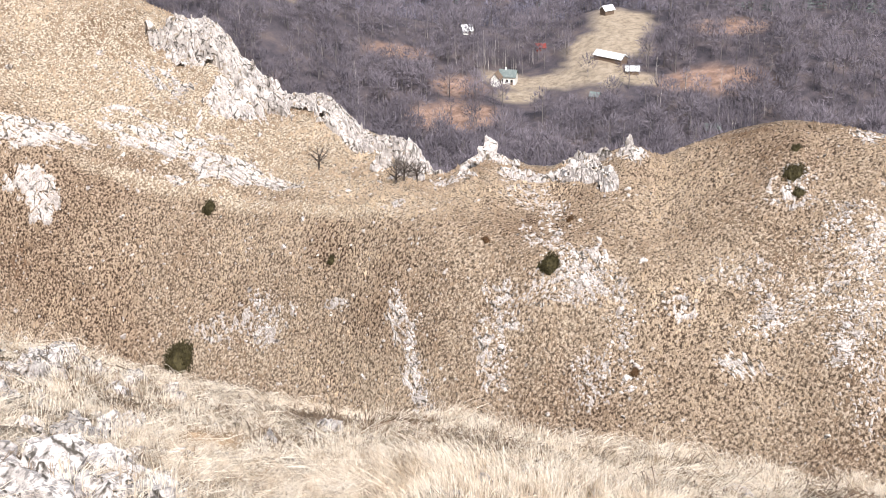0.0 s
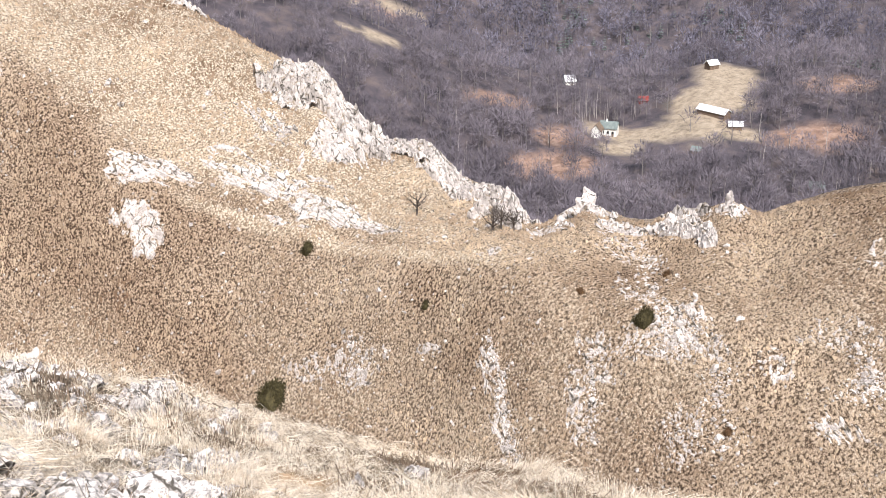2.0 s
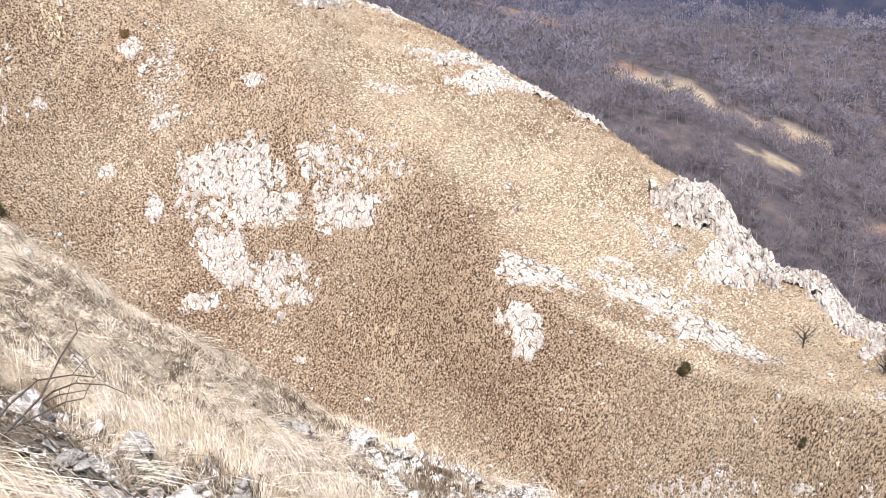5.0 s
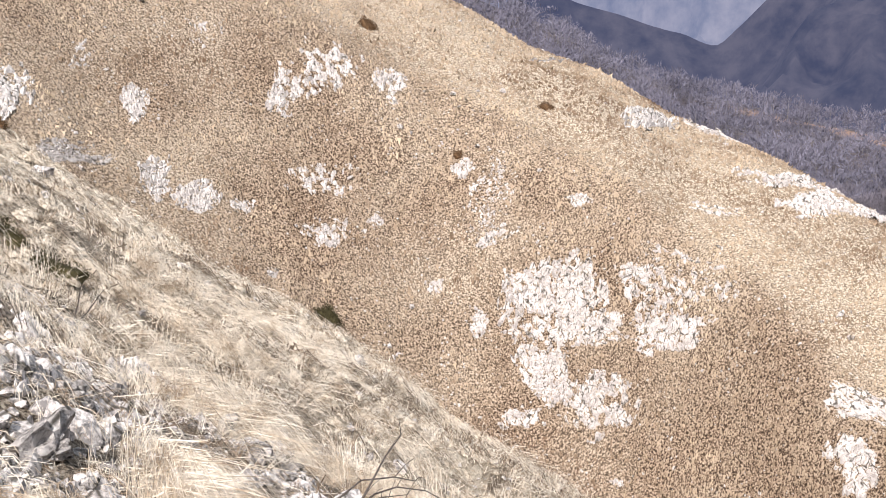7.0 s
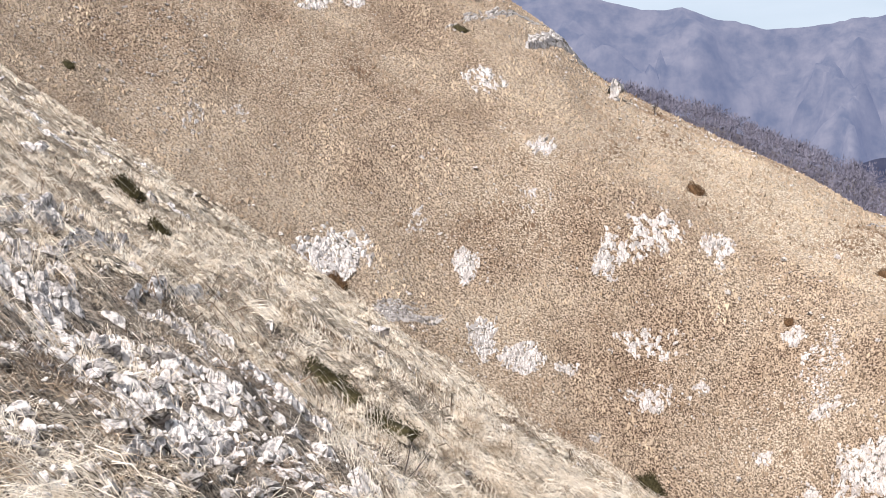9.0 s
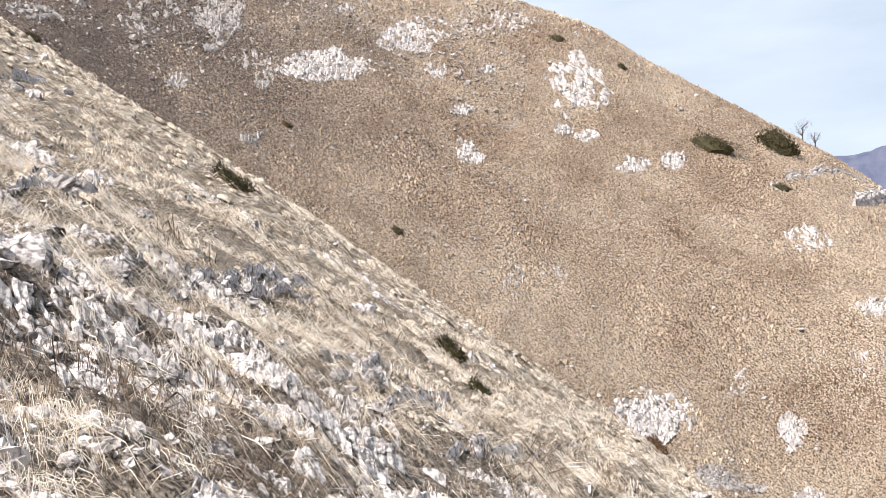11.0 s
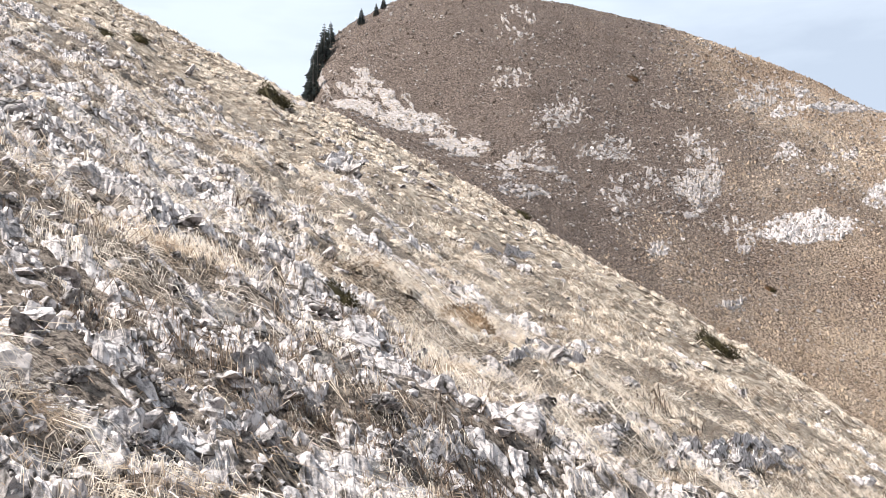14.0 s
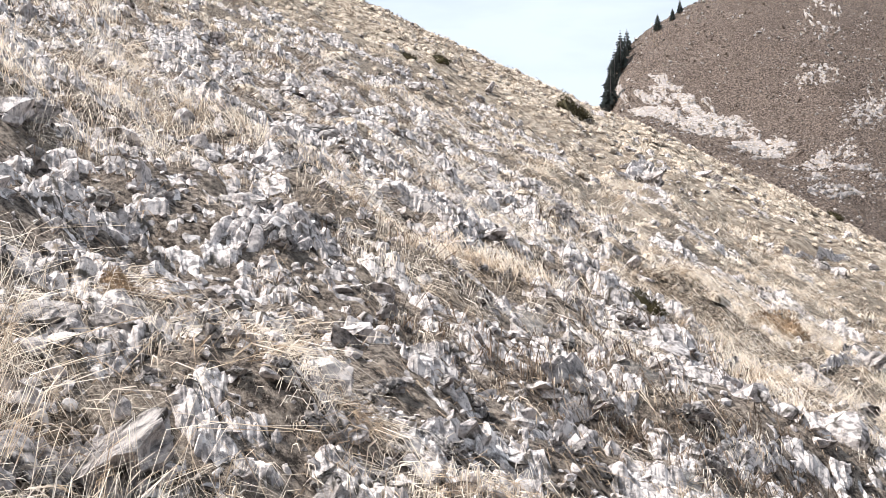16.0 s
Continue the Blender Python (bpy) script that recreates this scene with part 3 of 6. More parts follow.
def joined(shapes, rng, pos, size, lean=0.35, flat=(0.55, 1.0)):
    """Many blocks as one array of vertices and faces."""
    n = len(pos)
    which = rng.integers(0, len(shapes), n)
    rot = turned(rng, n, lean)
    sc = np.stack([rng.uniform(0.75, 1.3, n), rng.uniform(0.6, 1.0, n), rng.uniform(*flat, n)], -1) * np.asarray(size)[:, None]
    vs, fs, base = [], [], 0
    for k, (v, f) in enumerate(shapes):
        i = np.where(which == k)[0]
        if not len(i):
            continue
        w = np.einsum("nij,nvj->nvi", rot[i], v[None] * sc[i][:, None, :]) + pos[i][:, None, :]
        vs.append(w.reshape(-1, 3))
        fs.append((f[None] + (np.arange(len(i)) * len(v))[:, None, None] + base).reshape(-1, 3))
        base += len(i) * len(v)
    return np.concatenate(vs), np.concatenate(fs)


def polar(b, r):
    x, y = r * np.sin(np.radians(b)), r * np.cos(np.radians(b))
    return np.stack([x, y, land(x, y)], -1)


COUNT = [0]
CRAGS = []


def cells(u, v, seed):
    """Cellular pattern: which cell, its own random numbers, the place within it and the distance to its border."""
    iu, iv = np.floor(u), np.floor(v)
    best = np.full(u.shape, 9.0)
    second = np.full(u.shape, 9.0)
    who = [np.zeros(u.shape) for _ in range(4)]
    for du in (-1, 0, 1):
        for dv in (-1, 0, 1):
            cu, cv = iu + du, iv + dv
            pu, pv = cu + 0.5 + 0.48 * lattice(cu, cv, seed), cv + 0.5 + 0.48 * lattice(cu, cv, seed + 1)
            d = np.hypot(u - pu, v - pv)
            closer = d < best
            second = np.where(closer, best, np.minimum(second, d))
            best = np.where(closer, d, best)
            for k, val in enumerate((cu, cv, u - pu, v - pv)):
                who[k] = np.where(closer, val, who[k])
    return who, second - best


def outcrop(b, p, w, h, n=40, lump=0.3, tall=0.8, lean=0.0, label="white weathered limestone outcrop among dry grass", name="rock_outcrop", grain=None, mat=None, step=0.056, r_from=2.0, swell=0.0):
    """A crag that breaks out of the turf at a bearing and pitch, w by h degrees across; a small lump makes it broken and sparse; lean: degrees that its top is off to the right."""
    grain = grain or (0.11 if lump < 0.145 else 0.32 if w * h > 5 and lump > 0.21 else 0.25 if w * h > 2.4 and lump > 0.21 else 0.17)
    COUNT[0] += 1
    seed = 1000 + 13 * COUNT[0]
    last = float(CREST_R(b)) * 1.01
    c = at(b, p, r_from, last)
    rc = math.hypot(c.x, c.y)
    m = radians(1) * rc
    top, low = at(b + lean / 2, p + h / 2, r_from, last), at(b - lean / 2, p - h / 2, r_from, last)
    r1, r0 = math.hypot(top.x, top.y), math.hypot(low.x, low.y)
    hm = h / 2 * m
    if rc > EDGE_R(b) * 1.3:
        r_from = max(r_from, float(EDGE_R(b)) * 1.6)
    r1, r0 = rc + float(np.clip(r1 - rc, 0.6 * hm, 2.0 * hm)), rc - float(np.clip(rc - r0, 0.6 * hm, 1.3 * hm))
    nu, nv = int(np.clip(w * 1.5 / step, 14, 120)), int(np.clip(h * 1.5 / step, 14, 100))
    # follow the level line of sight across the crag, as the hillside falls away to one side
    us = np.linspace(-1.5, 1.5, 7)
    across = [at(b + u * w / 2, p, r_from, float(CREST_R(b + u * w / 2)) * 1.01) for u in us]
    across = np.clip(np.array([math.hypot(q.x, q.y) for q in across]) - rc, -0.35 * rc, 0.35 * rc)
    shear = float(np.clip(np.polyfit(us * w / 2, across, 1)[0], -0.07 * rc, 0.07 * rc)) if w > 0.5 else 0.0
    U, V = np.meshgrid(np.linspace(-1.5, 1.5, nu), np.linspace(-1.5, 1.5, nv), indexing="ij")
    bb = b + U * w / 2 + V * lean / 2
    rr = rc + shear * (bb - b) + np.where(V > 0, V * (r1 - rc), V * (rc - r0))
    rr = np.clip(rr, rc * 0.8, rc * 1.25)
    cu, cv = U * w / 2 / grain, V * h / 2 / grain * 0.8
    skew = 0.5 * lattice(np.array([float(COUNT[0])]), np.array([3.0]), 5)[0]
    cu, cv = cu + skew * cv + 0.35 * fbm(cu, cv, 1.3, 2, seed + 7), cv + 0.35 * fbm(cu, cv, 1.3, 2, seed + 8)
    (ku, kv, ou, ov), gap = cells(cu, cv, seed)
    q = np.hypot(U, V) * (1 + 0.55 * fbm(U * 1.4, V * 1.4, 1.0, 3, seed + 3))
    fill = np.clip(lump * 3.6, 0.25, 1.1)
    have = (lattice(ku, kv, seed + 4) * 0.5 + 0.5) < np.clip((1.25 - q) * 2.2, 0, 1) * fill
    g = min(grain, 0.17) * m if not swell else grain * m
    lift = 0.30 + 0.28 * lattice(ku, kv, seed + 5) + 0.35 * ou * lattice(ku, kv, seed + 6) + 0.35 * ov * lattice(ku, kv, seed + 9) + 0.2 * np.clip(1 - q, 0, 1)
    crack = np.clip(gap * 4.0 - 0.25, -0.35, 1)
    tooth = 0.10 * fbm(cu, cv, 0.45, 2, seed + 10)
    up = np.where(have, (lift + tooth) * crack * tall, -0.6) * g * 1.25
    up = up + np.where(have, np.clip(1.1 - q * q, 0, 1) * swell * h * m, 0)
    x, y = rr * np.sin(np.radians(bb)), rr * np.cos(np.radians(bb))
    z = land(x, y) + up
    # blocks lean out of the slope towards the open side
    out = np.maximum(up, 0) * (0.08 if swell else 0.4)
    x, y = x - np.sin(np.radians(bb)) * out, y - np.cos(np.radians(bb)) * out
    idx = np.arange(U.size).reshape(U.shape)
    faces = np.stack([idx[:-1, :-1], idx[:-1, 1:], idx[1:, 1:], idx[1:, :-1]], -1).reshape(-1, 4)
    used = np.hypot(U, V) < 1.45
    faces = faces[used.ravel()[faces].all(1)][:, ::-1]
    o = np.array([c.x, c.y, c.z])
    keep = np.unique(faces)
    remap = np.zeros(U.size, int)
    remap[keep] = np.arange(len(keep))
    verts = np.stack([x, y, z], -1).reshape(-1, 3)[keep] - o
    # left of bearing -34 the limestone carries the mountain's shade in its colour
    ob = new(name, mesh_from(name, verts, remap[faces], mat or (SHADED_STONE if b < -34 else LIMESTONE)))
    ob.location = c
    CRAGS.append((b, rc, w / 2 * 1.05, max(r1 - rc, 0.5), max(rc - r0, 0.5), lean / 2, fill, shear))
    return tagged(ob, label, "rock", "crags on the slopes")


def bare(b, r):
    """How far a place lies inside the crags: 0 on turf, up to 1 on solid rock."""
    out = np.zeros(np.shape(b))
    for cb, cr, w, up, dn, ln, fill, sh in CRAGS:
        k = np.abs(b - cb) < w * 1.3 + abs(ln) + 0.1
        if not k.any():
            continue
        d = r[k] - cr - sh * (b[k] - cb)
        v = np.where(d > 0, d / up, d / dn)
        q = np.hypot((b[k] - cb - np.clip(v, -1, 1) * ln) / w, v)
        out[k] = np.maximum(out[k], np.clip((1.2 - q) * 3, 0, 1) * min(fill, 1))
    return out


def loose(name, label, b0, b1, near, far, n, lo, hi, seed, mat, gate=None, shapes=CHIPS):
    rng = np.random.default_rng(seed)
    b = rng.uniform(b0, b1, n * 3)
    k = rng.uniform(0, 1, n * 3)
    r = near(b) + (far(b) - near(b)) * k
    pos = polar(b, r)
    keep = np.ones(len(b), bool) if gate is None else rng.uniform(0, 1, len(b)) < gate(pos[:, 0], pos[:, 1], b, r)
    pos = pos[keep][:n]
    size = np.clip(rng.lognormal(np.log(lo), 0.6, len(pos)), lo * 0.5, hi) * np.clip(np.hypot(pos[:, 0], pos[:, 1]) / 210, 0.35, 1.5)
    v, f = joined(shapes, rng, pos, size)
    ob = new(name, mesh_from(name, v, f, mat))
    return tagged(ob, label, "stones", kind="stuff")


# spur, saddle and its cliffs
outcrop(18.57, -20.57, 2.42, 2.65, 40, 0.34, 0.9)
outcrop(27.22, -15.51, 3.40, 4.79, 110, 0.26, 1.2, -3.0, swell=0.2, grain=0.24)
outcrop(28.64, -16.69, 2.11, 2.27, 60, 0.30, 1.2, -1.0, swell=0.2, grain=0.24)
outcrop(31.54, -17.82, 2.65, 2.02, 70, 0.30, 1.3, -0.8, swell=0.16, grain=0.24)
outcrop(32.53, -18.86, 1.60, 1.76, 40, 0.30, 1.2, -1.0, swell=0.16, grain=0.24)
outcrop(35.41, -20.08, 2.68, 2.77, 90, 0.28, 1.2, -1.0, swell=0.16, grain=0.24)
outcrop(34.62, -19.68, 1.61, 1.51, 40, 0.30, 1.1, swell=0.16, grain=0.24)
outcrop(24.21, -18.84, 3.46, 1.51, 60, 0.25, 0.7, -3.0)
outcrop(26.90, -20.29, 3.22, 1.26, 60, 0.28, 0.7, -2.5)
outcrop(29.32, -21.32, 2.44, 0.86, 40, 0.30, 0.7, -1.5)
outcrop(18.85, -17.94, 3.18, 1.01, 50, 0.28, 0.7, -2.5)
outcrop(24.71, -16.68, 1.84, 1.51, 30, 0.16, 0.6, -1.5)
outcrop(34.96, -22.25, 0.65, 0.50, 8, 0.40, 0.9)
outcrop(39.29, -19.96, 2.15, 1.26, 70, 0.28, 1.1, swell=0.16, grain=0.24)
outcrop(37.53, -21.37, 1.89, 1.01, 40, 0.25, 0.9)
outcrop(40.91, -22.01, 1.63, 3.02, 120, 0.12, 0.6, -1.5)
outcrop(41.62, -23.76, 1.38, 2.02, 60, 0.14, 0.6, -0.5)
outcrop(43.96, -20.45, 1.88, 2.02, 60, 0.28, 1.2, swell=0.16, grain=0.24)
outcrop(45.06, -21.30, 0.81, 1.51, 20, 0.30, 1.0, swell=0.16, grain=0.20)
outcrop(43.05, -25.74, 4.20, 2.27, 130, 0.12, 0.7, 1.5)
outcrop(44.14, -25.21, 1.67, 2.27, 60, 0.20, 0.8)
outcrop(45.83, -26.14, 1.68, 1.01, 30, 0.20, 0.8)
outcrop(39.99, -26.29, 1.41, 1.01, 30, 0.22, 0.8)
outcrop(40.00, -27.55, 2.27, 1.01, 60, 0.16, 0.6)
outcrop(35.02, -27.87, 1.43, 2.27, 70, 0.17, 0.7, -1.0)
outcrop(35.78, -31.01, 1.18, 1.76, 50, 0.20, 0.7, -0.8)
outcrop(39.29, -29.30, 0.98, 2.77, 70, 0.20, 0.7, -0.5)
outcrop(25.79, -27.30, 1.99, 1.51, 30, 0.20, 0.9)
outcrop(28.02, -27.12, 2.55, 2.02, 60, 0.18, 0.8)
outcrop(31.82, -26.76, 1.13, 0.50, 14, 0.30, 0.7)
outcrop(56.49, -24.04, 3.04, 3.28, 128, 0.10, 0.6, 2.5)
outcrop(57.42, -27.06, 3.11, 3.53, 160, 0.10, 0.6, 1.0)
outcrop(58.23, -29.83, 2.62, 3.02, 160, 0.11, 0.6)
outcrop(51.82, -25.00, 3.62, 1.26, 80, 0.13, 0.6)
outcrop(51.82, -28.93, 2.59, 0.76, 40, 0.20, 0.6, -1.0)
outcrop(53.97, -26.51, 2.54, 1.51, 60, 0.14, 0.6, 1.5)
outcrop(44.35, -30.44, 1.75, 3.02, 60, 0.14, 0.6)
outcrop(46.65, -33.02, 1.80, 1.51, 40, 0.20, 0.7)
outcrop(56.50, -18.50, 1.86, 1.26, 50, 0.22, 0.8)
outcrop(53.09, -20.97, 1.62, 1.76, 50, 0.16, 0.6)
outcrop(48.60, -26.60, 1.69, 1.26, 30, 0.18, 0.6)
for zb, zp, zw, zh in ((9.4, -5.9, 1.6, 1.5), (11.8, -6.3, 1.2, 0.7), (15.3, -8.5, 1.6, 1.2), (17.3, -9.5, 1.8, 1.4), (18.9, -9.9, 1.4, 1.0), (21.3, -11.0, 1.6, 0.9)):
    outcrop(zb, zp, zw, zh, 60, 0.34, 1.0, -0.6, swell=0.08, grain=0.2)
for zb, zp, zw, zh in ((26.3, -14.9, 2.4, 2.2), (28.5, -16.3, 2.2, 2.0), (29.9, -17.6, 2.0, 1.3), (31.0, -17.7, 2.6, 1.3), (33.3, -18.7, 2.0, 1.6), (33.9, -19.6, 2.2, 1.8), (36.0, -20.6, 1.8, 1.4), (35.2, -19.5, 2.4, 1.6), (27.6, -17.4, 2.6, 1.6)):
    outcrop(zb, zp, zw, zh, 60, 0.34, 1.0, -0.7, swell=0.12, grain=0.24)
# the bowl's great outcrops
outcrop(5.77, -13.90, 3.90, 2.02, 90, 0.24, 0.8)
outcrop(5.87, -15.22, 3.92, 1.01, 60, 0.30, 0.8)
outcrop(10.24, -15.29, 3.40, 1.26, 60, 0.30, 0.8, 0.4)
outcrop(9.77, -13.43, 4.92, 2.77, 110, 0.15, 0.7)
outcrop(8.76, -12.48, 1.29, 0.60, 16, 0.35, 0.7)
outcrop(6.87, -18.45, 2.92, 1.76, 60, 0.22, 0.8)
outcrop(4.72, -17.05, 1.58, 2.02, 40, 0.25, 0.8)
outcrop(7.80, -21.75, 0.81, 0.30, 10, 0.30, 0.7)
outcrop(4.99, -13.39, 3.11, 2.27, 60, 0.28, 0.9)
outcrop(4.01, -16.63, 1.58, 1.76, 34, 0.30, 0.9, -0.5)
outcrop(3.16, -18.98, 1.87, 0.91, 24, 0.32, 0.8)
outcrop(6.71, -18.51, 2.92, 1.76, 60, 0.22, 0.8)
outcrop(3.04, -13.86, 1.30, 2.52, 40, 0.25, 0.9)
outcrop(1.46, -14.57, 0.78, 1.01, 14, 0.30, 0.8)
outcrop(-4.80, -3.17, 3.28, 2.27, 110, 0.18, 0.8)
outcrop(-6.84, -4.19, 1.26, 1.51, 30, 0.20, 0.8)
outcrop(-2.09, -4.02, 1.16, 1.26, 36, 0.24, 0.8)
outcrop(-5.32, -8.13, 2.55, 1.26, 70, 0.18, 0.7)
outcrop(-5.24, -10.39, 1.64, 1.11, 40, 0.25, 0.8)
outcrop(2.14, -9.30, 1.53, 3.78, 128, 0.09, 0.6, 1.0)
outcrop(2.43, -10.82, 1.28, 0.76, 20, 0.25, 0.7, 0.8)
outcrop(1.04, -7.76, 0.86, 0.76, 16, 0.30, 0.8)
outcrop(-10.95, -8.38, 1.78, 1.11, 34, 0.26, 0.8)
outcrop(-12.65, -7.38, 1.02, 1.51, 30, 0.26, 0.9)
outcrop(-13.24, -4.24, 0.91, 1.26, 20, 0.26, 0.8)
outcrop(-8.89, -9.01, 1.12, 0.60, 20, 0.28, 0.7)
outcrop(-2.92, -9.87, 0.77, 0.50, 10, 0.30, 0.7)
outcrop(-0.43, -13.05, 0.72, 0.40, 9, 0.35, 0.7)
outcrop(6.13, -9.40, 1.02, 0.45, 16, 0.30, 0.7)
outcrop(-7.73, -12.05, 0.57, 0.35, 8, 0.35, 0.7)
outcrop(9.35, -5.78, 2.13, 1.76, 70, 0.26, 1.0, swell=0.06, grain=0.20)
outcrop(15.30, -8.60, 3.06, 1.51, 90, 0.22, 1.0, -1.5, swell=0.06, grain=0.20)
outcrop(16.97, -9.56, 2.81, 1.51, 80, 0.24, 1.0, -1.5, swell=0.06, grain=0.20)
outcrop(12.28, -6.39, 2.03, 0.60, 40, 0.30, 0.8, -1.0)
outcrop(4.93, -3.15, 1.51, 0.35, 20, 0.30, 0.7, -0.8)
outcrop(12.18, -9.83, 1.53, 0.76, 30, 0.18, 0.6, -1.0)
outcrop(-19.0, -3.6, 2.5, 1.7, lump=0.34, tall=0.9, r_from=40.0)
outcrop(-16.9, -5.9, 2.6, 0.9, lump=0.34, tall=0.9, lean=-1.0, r_from=40.0)
# the hill's round shoulder
outcrop(-19.33, -3.39, 2.78, 2.02, 90, 0.22, 0.9)
outcrop(-16.66, -6.27, 2.79, 0.91, 60, 0.25, 0.8, -1.0)
outcrop(-9.55, 0.96, 1.16, 1.01, 44, 0.22, 0.7)
outcrop(-12.04, 3.83, 2.02, 1.26, 80, 0.17, 0.7)
outcrop(-6.22, 3.29, 0.66, 0.91, 16, 0.40, 1.5, swell=0.2, grain=0.24)
outcrop(-7.19, 4.01, 1.26, 0.60, 20, 0.30, 1.0, -0.5, swell=0.08, grain=0.20)
outcrop(-10.02, -1.31, 1.26, 1.26, 24, 0.12, 0.6)
outcrop(-15.19, -2.09, 1.26, 1.01, 24, 0.12, 0.6)
outcrop(-21.51, 11.19, 2.57, 2.02, 80, 0.22, 0.8)
outcrop(-19.23, 7.66, 1.42, 0.76, 24, 0.32, 0.8)
outcrop(-17.38, 7.75, 1.12, 0.60, 14, 0.35, 0.8)
outcrop(-26.57, 8.61, 1.12, 1.11, 20, 0.26, 0.7)
outcrop(-26.73, 10.55, 1.18, 0.60, 16, 0.25, 0.7)
outcrop(-27.92, 12.29, 1.03, 0.76, 14, 0.20, 0.7)
outcrop(-36.40, 9.46, 1.18, 0.71, 30, 0.25, 0.8)
outcrop(-25.65, 12.18, 0.77, 0.35, 8, 0.40, 0.7)
outcrop(-22.31, 9.38, 0.77, 0.50, 10, 0.35, 0.7)
outcrop(-21.36, 9.01, 1.02, 0.45, 16, 0.30, 0.7)
outcrop(-24.80, 2.98, 1.16, 1.26, 30, 0.14, 0.6)
outcrop(-22.91, 3.02, 1.01, 0.86, 20, 0.14, 0.6)
outcrop(-8.89, 5.47, 2.28, 2.02, 80, 0.22, 1.1, -1.8, swell=0.07, grain=0.24)
outcrop(-11.60, 6.76, 3.30, 1.51, 80, 0.15, 0.7, -2.0)
outcrop(-13.14, -4.05, 0.86, 1.26, 28, 0.28, 0.8)
outcrop(-12.53, -7.36, 1.02, 1.76, 30, 0.30, 0.8)
outcrop(-10.82, -8.36, 1.78, 1.26, 34, 0.24, 0.8)
outcrop(-15.97, -6.41, 2.28, 1.01, 40, 0.26, 0.8, -1.3)
# the mountain face
outcrop(-32.78, 12.63, 3.4, 1.4, lump=0.34, tall=0.6, grain=0.22)
outcrop(-29.17, 13.75, 2.2, 1.5, lump=0.26, tall=0.6, grain=0.2)
outcrop(-37.47, 14.64, 1.7, 2.4, lump=0.26, tall=0.6, grain=0.18)
outcrop(-29.18, 13.63, 2.85, 1.51, 90, 0.20, 0.5, grain=0.13)
outcrop(-37.60, 14.90, 2.35, 2.27, 90, 0.16, 0.5, grain=0.13)
outcrop(-37.90, 13.53, 0.78, 0.50, 10, 0.35, 0.5, grain=0.13)
outcrop(-41.72, 16.47, 2.37, 1.51, 50, 0.16, 0.5, grain=0.13)
outcrop(-43.78, 18.08, 2.39, 2.02, 50, 0.13, 0.5, grain=0.13)
outcrop(-36.23, 12.98, 1.81, 0.76, 40, 0.20, 0.5, grain=0.13)
outcrop(-40.72, 14.34, 2.34, 1.51, 50, 0.14, 0.5, grain=0.13)
outcrop(-33.33, 17.82, 1.59, 0.86, 40, 0.20, 0.5, grain=0.13)
outcrop(-34.88, 18.27, 1.59, 1.01, 40, 0.16, 0.5, grain=0.13)
outcrop(-31.27, 17.59, 2.91, 1.01, 60, 0.18, 0.6, -1.0, swell=0.04, grain=0.20)
outcrop(-50.69, 17.94, 2.38, 2.77, 90, 0.20, 0.6, -1.5, swell=0.04, grain=0.24)
outcrop(-48.41, 16.80, 2.11, 1.51, 60, 0.22, 0.6, -1.0, swell=0.04, grain=0.20)
outcrop(-45.09, 16.35, 1.58, 2.02, 50, 0.14, 0.5, grain=0.13)
outcrop(-25.64, 14.24, 4.94, 1.01, 60, 0.14, 0.7, grain=0.13)
outcrop(-45.84, 19.77, 2.41, 1.01, 40, 0.13, 0.5, grain=0.13)
outcrop(-39.48, 12.06, 1.03, 0.76, 16, 0.25, 0.8, grain=0.13)
outcrop(-35.62, 12.07, 0.77, 1.01, 14, 0.20, 0.8, grain=0.13)
outcrop(-51.32, 18.32, 2.92, 2.27, 128, 0.18, 0.6, -1.8, swell=0.04, grain=0.24)
outcrop(-48.45, 16.90, 2.11, 1.26, 60, 0.22, 0.6, -0.5, swell=0.04, grain=0.24)
outcrop(-45.64, 14.82, 2.09, 1.01, 50, 0.20, 0.6, -0.8, swell=0.04, grain=0.20)
outcrop(-54.76, 19.69, 0.7, 2.4, 60, 0.20, 0.5, -0.6, grain=0.15)
outcrop(-53.30, 18.70, 1.86, 1.01, 50, 0.25, 0.6, -0.8, swell=0.04, grain=0.24)
outcrop(-43.71, 18.22, 1.59, 1.01, 30, 0.16, 0.5, grain=0.13)
outcrop(-41.73, 16.51, 2.37, 1.01, 40, 0.16, 0.5, grain=0.13)
outcrop(-45.67, 22.13, 1.63, 1.51, 30, 0.12, 0.8, grain=0.13)
outcrop(-34.64, 18.41, 2.39, 1.51, 50, 0.16, 0.5, grain=0.13)
outcrop(-39.77, 15.41, 1.57, 1.51, 40, 0.16, 0.5, grain=0.13)

RIBS = random.Random(77)
for k in range(22):
    zf = RIBS.random()
    outcrop(-54 + 10 * zf + RIBS.uniform(-0.7, 0.7), 19.3 - 4.6 * zf + RIBS.uniform(-0.5, 1.1), RIBS.uniform(0.5, 1.3), RIBS.uniform(0.5, 1.2), lump=0.24, tall=0.6, lean=-0.5, grain=0.15)
for k in range(20):
    outcrop(RIBS.uniform(-46, -29), RIBS.uniform(12.5, 18.5), RIBS.uniform(0.5, 1.2), RIBS.uniform(0.4, 0.9), lump=0.17, tall=0.6, grain=0.13)


